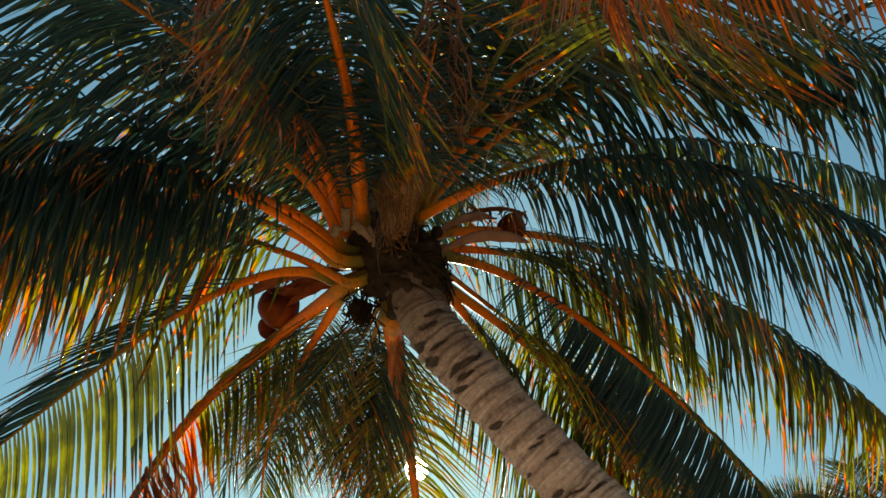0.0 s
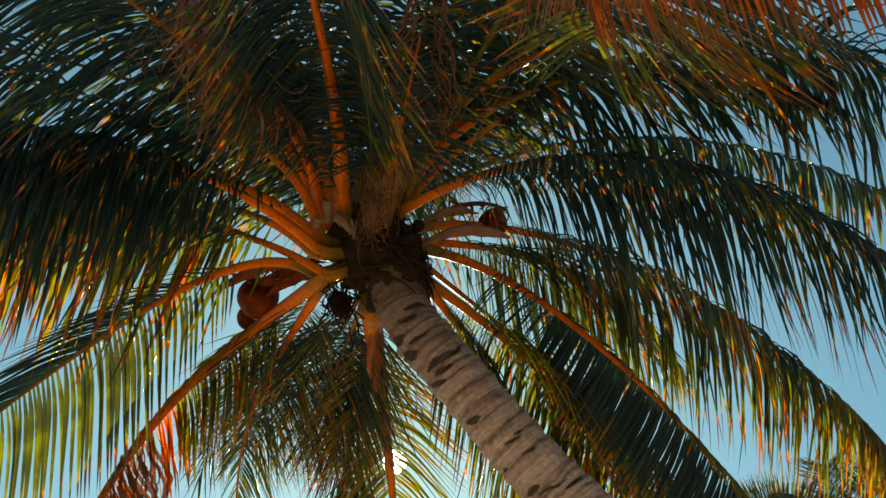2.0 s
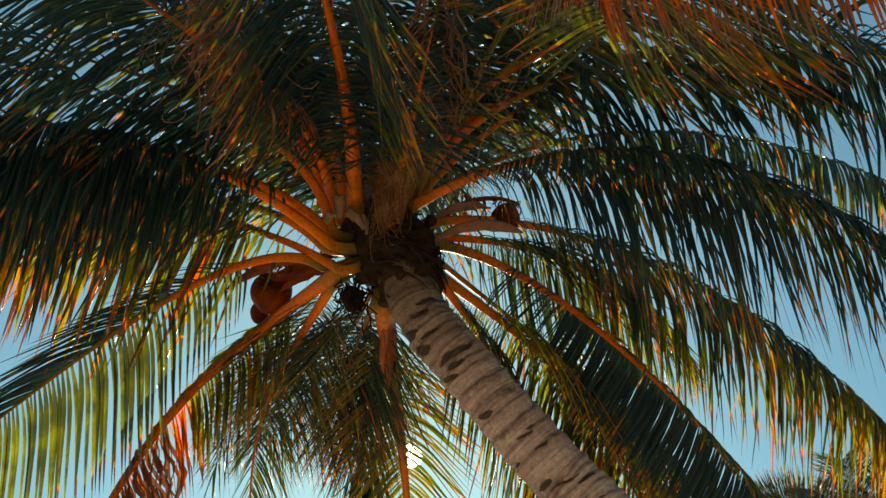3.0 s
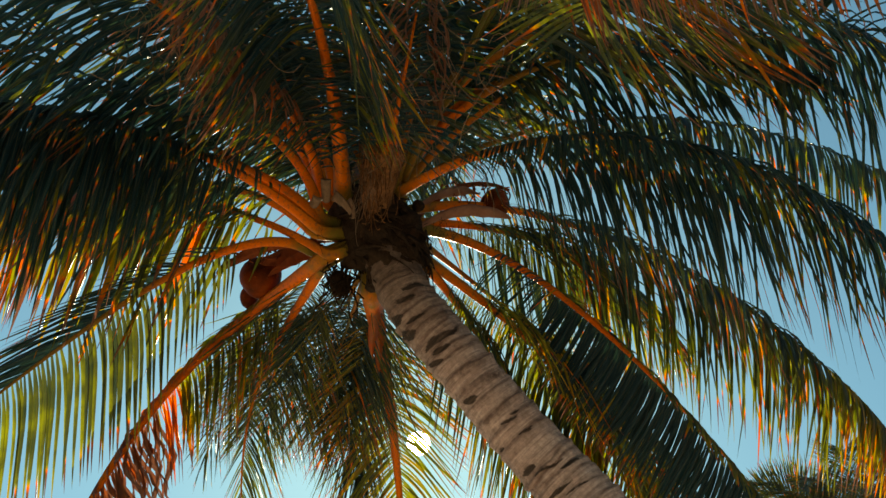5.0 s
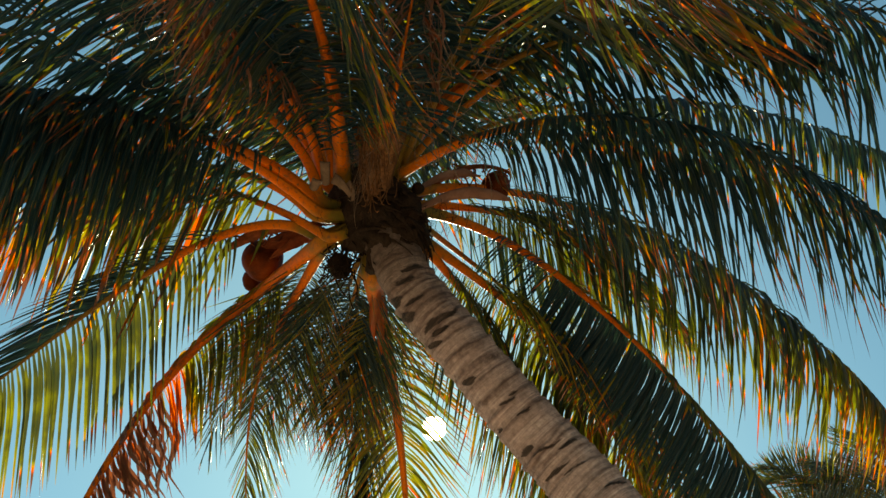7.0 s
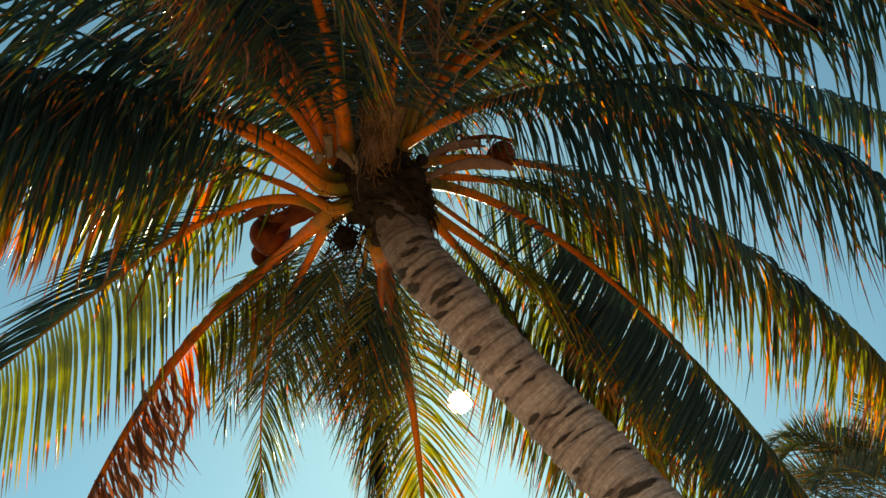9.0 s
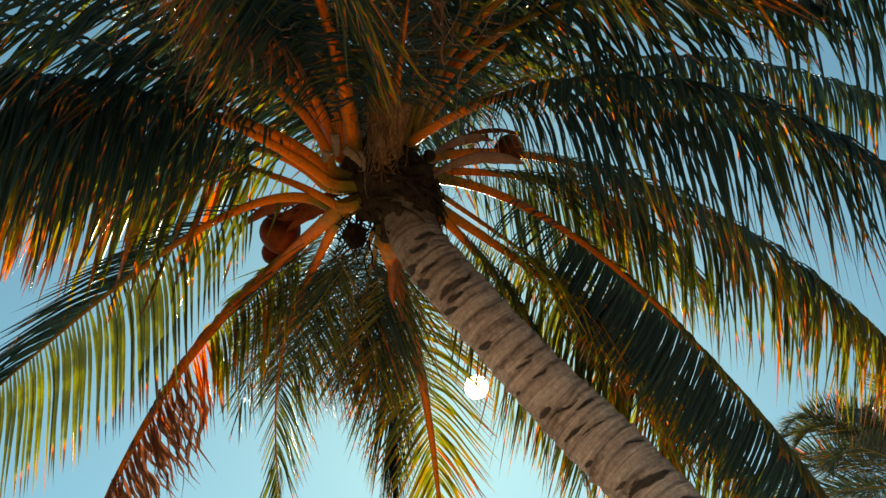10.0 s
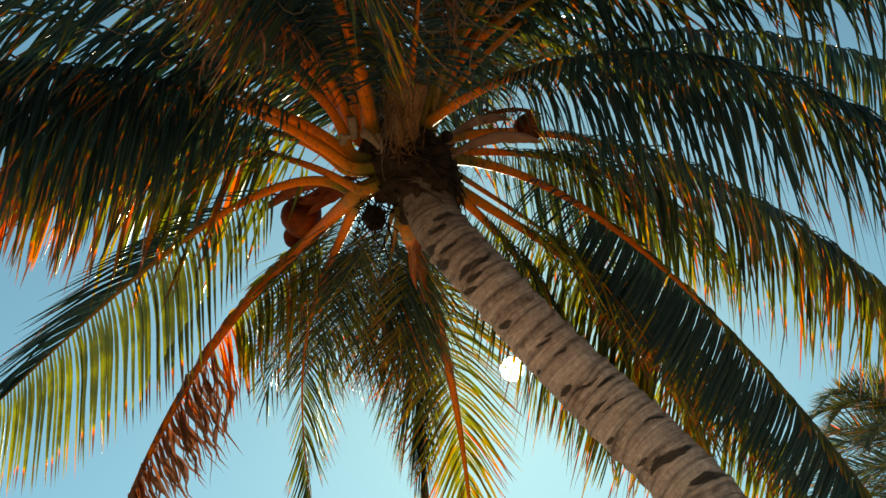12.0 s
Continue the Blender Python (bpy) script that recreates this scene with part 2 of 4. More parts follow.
def sweep(line, section, widths, heights, up=(0, 0, 1)):
    """Vertices and faces of a closed section carried along a line."""
    tangent, side, top = frames_along(line, up)
    n, k = len(line), len(section)
    verts = [line[i] + side[i] * widths[i] * a + top[i] * heights[i] * b for i in range(n) for a, b in section]
    faces = [(i * k + j, i * k + (j + 1) % k, (i + 1) * k + (j + 1) % k, (i + 1) * k + j) for i in range(n - 1) for j in range(k)]
    faces += [tuple(range(k))[::-1], tuple((n - 1) * k + j for j in range(k))]
    return verts, faces


ROUND = [(math.cos(a * math.tau / 10), math.sin(a * math.tau / 10)) for a in range(10)]
SMALL = [(math.cos(a * math.tau / 5), math.sin(a * math.tau / 5)) for a in range(5)]
# a stalk is keeled below and hollowed above
KEEL = [(1.0, 0.45), (0.88, 0.05), (0.62, -0.5), (0.25, -0.9), (0.0, -1.0), (-0.25, -0.9), (-0.62, -0.5), (-0.88, 0.05), (-1.0, 0.45), (-0.55, 0.40), (0.0, 0.22), (0.55, 0.40)]
ROWS = 9


def leaflet(rng, root, tangent, side, top, sign, place, length, droop, dry, width, open_angle, scorch, fold, wild, wave=0.0, lean=0.0):
    """One folded blade: vertices, dryness, across and UV. place runs from 0 at the first leaflet to 1 at the tip."""
    spread = radians(open_angle - 42 * place ** 1.5 + rng.uniform(-9, 9) * wild)
    lift = radians(rng.uniform(2, 24) - 16 * min(droop, 2.5) + lean)
    d = tangent * math.cos(spread) + (side * sign * math.cos(lift) + top * math.sin(lift)) * math.sin(spread)
    d = d / np.linalg.norm(d)
    # blades hinge down on the stalk and then hang
    down = -top * fold + np.array((0, 0, -1.0)) * (1 - fold)
    hang = droop * (1 + wild * rng.uniform(-0.35, 0.4))
    kink = rng.uniform(0.25, 0.8) if rng.random() < 0.12 * wild else 2.0
    sway = rng.normal(0, 0.10, 3) * wild
    twist = rng.normal(0, 0.35) * wild
    curl = rng.normal(0, 0.5) * wild
    phase, pace = rng.uniform(0, math.tau), rng.uniform(7, 13)
    s = np.linspace(0, 1, ROWS)
    step = length / (ROWS - 1)
    at, spine = np.array(root), []
    ways = []
    for v in s:
        pull = hang * (0.25 + 1.6 * min(1.0, v / 0.4) ** 1.2 + (3.0 if v > kink else 0.0))
        way = d + sway * v + down * pull
        if wave:
            way = way + (tangent * math.sin(phase + pace * v) + side * math.cos(phase * 2 + pace * 0.8 * v)) * wave * max(1.0, pull)
        way = way / np.linalg.norm(way)
        spine.append(at)
        ways.append(way)
        at = at + way * step
    spine, ways = np.array(spine), np.array(ways)
    shape = np.minimum(1.0, 0.35 + 3.2 * s) * (1 - s ** 2.3) ** 0.95 + 0.05
    shape[-1] = 0.02
    verts, dryness, across, uv = [], [], [], []
    tip_start = rng.uniform(0.45, 1.05)
    thread = rng.uniform(0.7, 1.0) if rng.random() < 0.45 else 0.0
    own = dry - 0.04 + rng.normal(0, 0.06) * min(1.0, 0.3 + wild) + (rng.uniform(0.15, 0.50) if wild > 0.3 and rng.random() < (0.06 if dry > 0.03 else 0.03) * wild else 0.0)
    for i, v in enumerate(s):
        w = tangent - ways[i] * (tangent @ ways[i])
        w = w / max(np.linalg.norm(w), 1e-6)
        n = np.cross(ways[i], w)
        a = twist + curl * v
        w2 = w * math.cos(a) + n * math.sin(a)
        n2 = np.cross(ways[i], w2)
        if n2 @ top < 0:
            n2 = -n2
        half = 0.5 * width * shape[i]
        fold = 0.42 * half
        verts += [spine[i] + w2 * half - n2 * fold, spine[i] + n2 * fold * 0.3, spine[i] - w2 * half - n2 * fold]
        dd = own + scorch * max(0.0, (v - tip_start) / 0.4) + 0.08 * v + (thread if v > 0.86 else 0.0)
        dryness += [dd + 0.06, dd, dd + 0.06]
        across += [1.0, 0.0, 1.0]
        uv += [(0.0, v * 2), (0.5, v * 2), (1.0, v * 2)]
    return verts, dryness, across, uv


BLADE = [(i * 3 + j, i * 3 + j + 1, i * 3 + j + 4, i * 3 + j + 3) for i in range(ROWS - 1) for j in range(2)]
FROND_SEED = [11]


def palm_frond(palm, p0, p1, p2, p3, leaf=0.9, droop=1.2, dry=0.15, pairs=0, bare=0.24, stout=1.0, single=0, width=0.020, missing=0.05, tip_dry=0.0, scorch=0.22, spread=72, gap=0.016, wild=1.0, fold=0.5, green=0.85, near=None, shrivel=2.0, taper=1.7, lift=0.0, wisp=0.0, root=None, label=""):
    """A feather leaf on a bent stalk: bare near the trunk, then leaflets on both sides up to the tip; near sets size, droop, spread, dryness and share of the row on the low-y side, lift tilts the other row, wisp how far the first leaflets are thin and splayed, shrivel where the tip has withered."""
    FROND_SEED[0] += 7
    rng = np.random.default_rng(FROND_SEED[0])
    line = bezier(p0, p1, p2, p3, 48)
    if root is not None:
        # the clasping foot runs on into the sheath
        inner = np.array(root) * 0.7 + line[0] * 0.3
        bend = line[0] - unit(line[1] - line[0]) * 0.07
        line = np.vstack([bezier(inner, inner * 0.5 + bend * 0.5, bend, line[0], 8)[:-1], line])
    run = np.r_[0, np.cumsum(np.linalg.norm(np.diff(line, axis=0), axis=1))]
    total = run[-1]
    u = run / total
    widths = stout * (0.0035 + 0.030 * (1 - u) ** taper + 0.010 * np.exp(-u / 0.05))
    heights = stout * (0.0035 + 0.023 * (1 - u) ** taper + 0.006 * np.exp(-u / 0.035))
    verts, faces = sweep(line, KEEL, widths, heights)
    stalk = part("frond", mesh_of("frond", verts, faces, STALK, True, [("along", np.repeat(u, len(KEEL))), ("edge", np.tile([abs(c[0]) for c in KEEL], len(u))), ("greenness", np.full(len(u) * len(KEEL), green))]), palm, label)
    tangent, side, top = frames_along(line)
    count = pairs or int(total * (1 - bare) / gap)
    verts, faces, dryness, across, uv = [], [], [], [], []
    made = 0
    for i in range(count):
        q = (i + 0.5) / count
        for sign in (-1, 1):
            if rng.random() < max(missing, 0.35 if q < wisp else 0.65 * (1 - q / 0.14)):
                continue
            r = bare + (1 - bare) * min(1.0, max(0.0, q + rng.uniform(-0.4, 0.4) * wild / count))
            k = min(len(line) - 2, int(np.searchsorted(u, r, side="right")) - 1)
            f = (r - u[k]) / max(u[k + 1] - u[k], 1e-6)
            root = line[k] * (1 - f) + line[k + 1] * f + side[k] * sign * widths[k] * 0.7 + top[k] * heights[k] * 0.3
            size = leaf * (0.28 + 0.72 * min(1.0, q / 0.24)) * (1 - 0.62 * max(0.0, (q - 0.55) / 0.45) ** 1.3) * (1 + wild * rng.uniform(-0.17, 0.12))
            if rng.random() < 0.10 * wild:
                size *= rng.uniform(0.35, 0.8)
            hang, angle, loose, wave, lean = droop, spread, wild, 0.0, lift
            broad = width * rng.uniform(0.85, 1.15) * (1 - 0.35 * q) * (0.32 + 0.68 * min(1.0, q / 0.26))
            age = dry + tip_dry * q ** 4 + 0.10 * wild * noise.noise(Vector((q * 7, sign * 3.1, FROND_SEED[0])))
            if q < wisp:
                size, broad, angle, hang, loose = leaf * rng.uniform(0.55, 0.95), width * 0.38, spread + 36 * (1 - q / wisp), 0.7, 1.0
            elif near and sign * side[k][1] < 0:
                foot = near[4] < 0.3 and q < 0.13
                if rng.random() > near[4] and not foot:
                    continue
                size, hang, angle, age, lean = size * (0.6 if foot else near[0]), near[1], near[2] + (26 if foot else 0), age + (0.05 if foot else near[3]), 0.0
            age += 0.42 * math.exp(-((q - shrivel + 0.05) / 0.06) ** 2)
            if q > shrivel:
                size, hang, loose, wave, broad, age = size * rng.uniform(0.9, 1.6), hang * 1.6, 1.3, 0.30, broad * 1.2, rng.uniform(0.74, 1.0)
            v, dd, ac, tx = leaflet(rng, root, tangent[k], side[k], top[k], sign, q, size, hang, age, broad, angle, scorch, fold, loose, wave, lean)
            if made < single:
                made += 1
                part("leaflet", mesh_of("leaflet", v, BLADE, LEAF, True, [("dryness", dd), ("across", ac)], tx), stalk)
                continue
            base = len(verts)
            verts += v
            dryness += dd
            across += ac
            uv += tx
            faces += [tuple(base + c for c in fc) for fc in BLADE]
    if verts:
        tagged(part("foliage", mesh_of("foliage", verts, faces, LEAF, True, [("dryness", dryness), ("across", across)], uv), stalk), kind="stuff")
    return stalk


def trunk_mesh(points, radii, ring_gap=0.064, seed=5, grain=0.007, scars=(), sides=84):
    """A leaning trunk along spline points from the ground up, with stepped, uneven rings; each scar is given by its
    height along the trunk, its bearing, half its reach round the trunk and half its thickness."""
    rng = np.random.default_rng(seed)
    pts = np.array(points, dtype=float)
    chord = np.r_[0, np.cumsum(np.linalg.norm(np.diff(pts, axis=0), axis=1))]
    slopes = np.gradient(pts, chord, axis=0)
    length = chord[-1]
    n, k = int(length / grain), sides
    s = np.linspace(0, length, n)
    line = []
    for v in s:
        i = min(len(chord) - 2, int(np.searchsorted(chord, v, side="right")) - 1)
        h = chord[i + 1] - chord[i]
        x = (v - chord[i]) / h
        line.append((2 * x ** 3 - 3 * x ** 2 + 1) * pts[i] + (x ** 3 - 2 * x ** 2 + x) * h * slopes[i] + (3 * x ** 2 - 2 * x ** 3) * pts[i + 1] + (x ** 3 - x ** 2) * h * slopes[i + 1])
    line = np.array(line)
    radius = np.interp(s, chord, radii)
    tangent, side, top = frames_along(line, (0, 1, 0))
    verts, scar, step, band, uv = [], [], [], [], []
    angles = np.linspace(0, math.tau, k, endpoint=False)
    edges = np.cumsum(ring_gap * rng.uniform(0.5, 1.6, int(length / ring_gap * 1.5)))
    if scars:
        # a ring runs along the foot of each big scar
        edges = np.array([e for e in edges if min(abs(e - c[0]) for c in scars) > 0.03])
        edges = np.sort(np.r_[edges, [c[0] - c[3] for c in scars]])
    marked = (min(c[0] for c in scars) - 0.12, max(c[0] for c in scars) + 0.2) if scars else (9e9, 9e9)
    lean = rng.uniform(0, math.tau, len(edges))
    tilt = rng.uniform(0.02, 0.16, len(edges))
    middle = np.arange(len(edges)) * 2.4 + rng.uniform(-0.5, 0.5, len(edges))
    reach = rng.uniform(0.25, 1.2, len(edges))
    thick = rng.uniform(0.010, 0.036, len(edges))
    worn = rng.random(len(edges)) < 0.4
    reach[worn] *= 0.35
    stain = rng.uniform(0.35, 1.0, len(edges)) * (rng.random(len(edges)) < 0.55)
    stain_at = rng.uniform(0, math.tau, len(edges))
    thick[~worn] *= 1.25
    bulge = rng.uniform(0.003, 0.015, len(edges))
    for i in range(n):
        j = min(max(int(np.searchsorted(edges, s[i])), 1), len(edges) - 2)
        for a in angles:
            x, y = math.cos(a), math.sin(a)
            at = s[i] + 0.014 * noise.noise(Vector((x * 1.8, y * 1.8, s[i] * 5)))
            offs = [at - edges[e] - radius[i] * tilt[e] * math.cos(a - lean[e]) for e in (j - 1, j, j + 1)]
            q = min(range(3), key=lambda c: abs(offs[c]))
            near, e = offs[q], j - 1 + q
            # each ring steps in above its upper edge
            lip = bulge[e] * (math.exp(near / 0.030) if near < 0 else math.exp(-(near / 0.005) ** 2))
            lump = 0.009 * noise.noise(Vector((x * 1.2, y * 1.2, s[i] * 2.5))) + 0.003 * noise.noise(Vector((x * 5, y * 5, s[i] * 22)))
            r = radius[i] + lip + lump
            depth = 0.0
            for c in scars:
                if abs(s[i] - c[0]) < 0.06:
                    gone = (a - c[1] + math.pi) % math.tau - math.pi
                    lens = 1 - (gone / (1.15 * c[2])) ** 2
                    if lens > 0:
                        ragged = 1 + 0.35 * noise.noise(Vector((a * 4, s[i] * 15, 2.0)))
                        depth = max(depth, min(1.0, max(0.0, 3.0 * (1 - abs(at - c[0] - 0.012 * math.sin(gone * 3)) / (1.1 * c[3] * ragged * lens ** 0.8 + 1e-4)))))
            for turn in (0.0, 3.3):
                gone = (a - middle[e] - turn + math.pi) % math.tau - math.pi
                lens = 1 - (gone / (reach[e] * (1.0 if turn == 0 else 0.5))) ** 2
                if lens > 0 and not marked[0] < s[i] < marked[1]:
                    depth = max(depth, math.exp(-((near - 0.006) / (thick[e] * lens ** 0.5 + 1e-4)) ** 2))
            scar.append(depth)
            band.append(stain[e] * math.exp(-((near + 0.008) / 0.022) ** 2) * (0.5 + 0.5 * math.cos(a - stain_at[e])))
            step.append(math.exp(-((near - 0.005) / 0.010) ** 2))
            verts.append(line[i] + (side[i] * x + top[i] * y) * (r - 0.005 * depth))
            uv.append((a / math.tau, s[i]))
    faces = [(i * k + j, i * k + (j + 1) % k, (i + 1) * k + (j + 1) % k, (i + 1) * k + j) for i in range(n - 1) for j in range(k)]
    faces += [tuple(range(k))[::-1], tuple((n - 1) * k + j for j in range(k))]
    # the last mask darkens the top 0.9 m: brown bark plus painted crown shade
    return mesh_of("trunk", verts, faces, BARK, True, [("scar", scar), ("step", step), ("band", band), ("top_shade", np.repeat(np.clip((s - length + 0.9) / 0.7, 0, 1) ** 0.9 * 0.97, k))], uv)


def ball(name, at, axis, radii, mat, ribs=0.0, seed=0):
    """A closed husk-like body: pointed and faintly three-sided along its axis."""
    axis = unit(np.array(axis, dtype=float))
    side = unit(np.cross(axis, (0.3, 1, 0.2)))
    top = np.cross(side, axis)
    verts, k, rows = [], 28, 18
    for i in range(rows + 1):
        v = i / rows
        h = -math.cos(v * math.pi)
        r = math.sin(v * math.pi) ** 0.92
        for j in range(k):
            a = j * math.tau / k
            q = r * (1 + ribs * math.cos(3 * a + seed)) * (1 + 0.03 * noise.noise(Vector((math.cos(a) * 2 + seed, math.sin(a) * 2, h * 2))))
            verts.append(np.array(at) + axis * h * radii[1] + (side * math.cos(a) + top * math.sin(a)) * q * radii[0])
    faces = [(i * k + j, i * k + (j + 1) % k, (i + 1) * k + (j + 1) % k, (i + 1) * k + j) for i in range(rows) for j in range(k)]
    return mesh_of(name, verts, faces, mat)


def tube(name, p0, p1, p2, p3, r0, r1, mat, section=SMALL, count=14, flat=1.0):
    line = bezier(p0, p1, p2, p3, count)
    w = np.linspace(r0, r1, count)
    verts, faces = sweep(line, section, w, w * flat)
    return mesh_of(name, verts, faces, mat)


def boat(name, p0, p1, p2, p3, width, depth, mat):
    """A dry, hollow, boat-shaped flower sheath that opens upward and ends in a beak."""
    line = bezier(p0, p1, p2, p3, 24)
    tangent, side, top = frames_along(line)
    verts, k = [], 11
    for shell, inset in ((0, 0.0), (1, 0.006)):
        for i in range(24):
            u = i / 23
            w = width * (0.25 + 0.75 * math.sin(min(1, u * 1.5) * math.pi / 2)) * (1 - u ** 5) + 0.003
            for j in range(k):
                a = math.pi * (0.02 + 0.96 * j / (k - 1))
                ripple = 0.009 * noise.noise(Vector((u * 7, j * 0.6, width * 90)))
                verts.append(line[i] + side[i] * math.cos(a) * (w - inset + ripple) - top[i] * math.sin(a) * (depth * w / width - inset + ripple))
    n = 24 * k
    faces = []
    for i in range(23):
        for j in range(k - 1):
            q = (i * k + j, i * k + j + 1, (i + 1) * k + j + 1, (i + 1) * k + j)
            faces += [q, tuple(n + c for c in q[::-1])]
        for j in (0, k - 1):
            faces.append((i * k + j, (i + 1) * k + j, n + (i + 1) * k + j, n + i * k + j))
    return mesh_of(name, verts, faces, mat)


def strands(name, at, count, reach, drop, mat, seed, thick=0.0016, stray=0.28):
    """A tuft of loose dry fibres that curl and hang."""
    rng = np.random.default_rng(seed)
    verts, faces = [], []
    for _ in range(count):
        p = np.array(at) + rng.normal(0, 1, 3) * np.array(reach)
        l = drop * rng.uniform(0.4, 1.3)
        q = p + rng.normal(0, stray, 3) * l + np.array((0, 0, -0.4)) * l
        r = p + rng.normal(0, stray, 3) * l + np.array((0, 0, -0.9)) * l
        t = r + rng.normal(0, stray, 3) * l
        v, f = sweep(bezier(p, q, r, t, 9), [(1, 0), (-0.5, 0.87), (-0.5, -0.87)], np.full(9, thick), np.full(9, thick))
        base = len(verts)
        verts += v
        faces += [tuple(base + c for c in fc) for fc in f]
    return mesh_of(name, verts, faces, mat)


# ---- the setting ----
def ground():
    """One sheet of sand, finer near the palm, out to the horizon."""
    radii = [0.0] + [1.2 ** i * 0.4 for i in range(48)] + [4200.0]
    k, verts, faces = 48, [(0.0, 3.0, 0.0)], []
    for r in radii[1:]:
        for j in range(k):
            a = j * math.tau / k
            x, y = r * math.cos(a), 3.0 + r * math.sin(a)
            z = 0.10 * noise.noise(Vector((x * 0.3, y * 0.3, 0))) if r < 60 else 0.0
            verts.append((x, y, z))
    faces += [(0, 1 + j, 1 + (j + 1) % k) for j in range(k)]
    for i in range(len(radii) - 2):
        b = 1 + i * k
        faces += [(b + j, b + k + j, b + k + (j + 1) % k, b + (j + 1) % k) for j in range(k)]
    return tagged(new("ground", mesh_of("ground", verts, faces, SAND)), label="pale warm sand ground reaching to the horizon", category="ground", kind="structure")


ground()
tagged(new("sun", ball("sun", SUN_WAY * 2600, (0, 0, 1), (26.0, 26.0), disc_material())), label="white sun disc low behind the palm", category="sun", kind="structure")

# ---- the palm ----
palm = thing("palm_tree", (2.1, 4.4, 0.0), "leaning coconut palm with orange stalks, drooping fronds and ringed grey trunk", "palm tree")
TRUNK_POINTS = [(2.100, 4.400, -0.100), (2.000, 4.330, 0.900), (1.800, 4.250, 2.000), (1.440, 4.180, 3.100), (0.907, 4.138, 4.203), (0.745, 4.115, 4.397), (0.456, 4.015, 4.694), (0.165, 3.881, 5.008), (-0.064, 3.782, 5.286), (-0.150, 3.720, 5.477), (-0.238, 3.659, 5.667)]
# height along the trunk, bearing, half reach and half thickness of the big leaf scars
SCARS = [(5.05, -0.40, 0.32, 0.019), (4.90, -0.65, 0.49, 0.014), (4.76, -0.25, 0.24, 0.016), (5.26, -1.09, 0.32, 0.010), (5.00, -0.98, 0.50, 0.007), (4.85, -1.20, 0.40, 0.008), (4.51, -1.26, 0.74, 0.027),
         (4.58, -0.53, 0.23, 0.014), (4.35, -1.77, 0.60, 0.027), (5.19, -0.10, 0.18, 0.012), (5.18, -1.27, 0.26, 0.008), (4.95, -1.64, 0.37, 0.012), (4.68, -1.86, 0.32, 0.009), (5.27, -1.43, 0.14, 0.008),
         (6.00, -1.71, 0.50, 0.017), (5.97, -1.05, 0.35, 0.018), (5.93, -0.07, 0.50, 0.028), (5.85, -0.10, 0.45, 0.030), (5.87, -0.94, 0.40, 0.012), (5.73, -1.15, 0.80, 0.022), (5.69, -0.87, 0.35, 0.018), (5.66, -0.34, 0.35, 0.020), (5.44, -0.47, 0.33, 0.017)]
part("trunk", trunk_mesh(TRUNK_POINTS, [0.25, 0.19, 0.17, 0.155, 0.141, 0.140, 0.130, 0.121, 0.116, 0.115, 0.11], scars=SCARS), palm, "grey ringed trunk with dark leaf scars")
HUB = np.array((-0.20, 3.735, 5.66))
palm_frond(palm, (-0.38, 3.50, 5.67), (-0.36, 2.56, 5.64), (-0.45, 1.81, 4.95), (-0.36, 1.13, 4.36), leaf=0.75, droop=1.1, dry=0.0, bare=0.15, green=0.1, gap=0.014, width=0.024, stout=1.35, root=HUB)
palm_frond(palm, (-0.44, 3.57, 5.80), (-0.54, 3.18, 6.06), (-0.68, 2.99, 6.42), (-0.80, 2.50, 6.56), leaf=0.8, droop=1.0, dry=-0.04, bare=0.11, gap=0.056, wild=1.3, width=0.030, root=HUB)
palm_frond(palm, (-0.50, 3.55, 5.80), (-0.76, 2.68, 5.69), (-1.23, 2.28, 5.55), (-1.29, 1.55, 4.71), leaf=0.85, droop=0.6, dry=-0.1, bare=0.11, green=0.5, gap=0.021, wild=0.7, width=0.027, root=HUB)
palm_frond(palm, (-0.50, 3.57, 5.51), (-0.92, 2.94, 5.43), (-1.72, 2.53, 5.25), (-2.44, 2.70, 5.01), leaf=0.72, droop=2.6, dry=-0.08, scorch=0.15, tip_dry=0.05, green=0.1, spread=85, gap=0.006, bare=0.27, width=0.021, wild=1.6, near=(0.55, 1.5, 70, -0.03, 1), root=HUB)
palm_frond(palm, (-0.53, 3.65, 5.57), (-0.97, 3.72, 6.23), (-2.04, 3.70, 6.01), (-2.62, 3.88, 5.68), leaf=0.8, droop=2.0, dry=0.16, bare=0.22, tip_dry=1.0, wild=1.2, width=0.045, gap=0.024, scorch=0.3, root=HUB)
palm_frond(palm, (-0.45, 3.70, 5.47), (-0.97, 3.89, 6.10), (-1.85, 4.00, 6.36), (-2.60, 4.20, 6.00), leaf=0.86, droop=1.6, dry=0.15, bare=0.25, tip_dry=1.1, wild=1.2, width=0.045, gap=0.024, scorch=0.3, root=HUB)
palm_frond(palm, (-0.54, 3.79, 5.58), (-1.05, 3.64, 5.85), (-2.49, 4.88, 5.10), (-2.98, 5.19, 5.05), leaf=0.78, droop=1.5, dry=0.14, gap=0.03, width=0.037, single=160, bare=0.19, missing=0.02, wild=0.29, near=(0.9, 0.35, 36, -0.20, 1), tip_dry=0.12, scorch=0.2, root=HUB)
palm_frond(palm, (-0.48, 3.76, 5.48), (-1.02, 4.68, 5.92), (-1.56, 5.11, 5.92), (-1.82, 5.18, 4.70), leaf=0.55, droop=2.4, dry=0.17, tip_dry=0.5, green=0.1, bare=0.24, width=0.027, gap=0.012, stout=1.2, shrivel=0.56, wild=1.3, taper=0.45, near=(0.3, 1.2, 50, 0.1, 0.45), root=HUB)
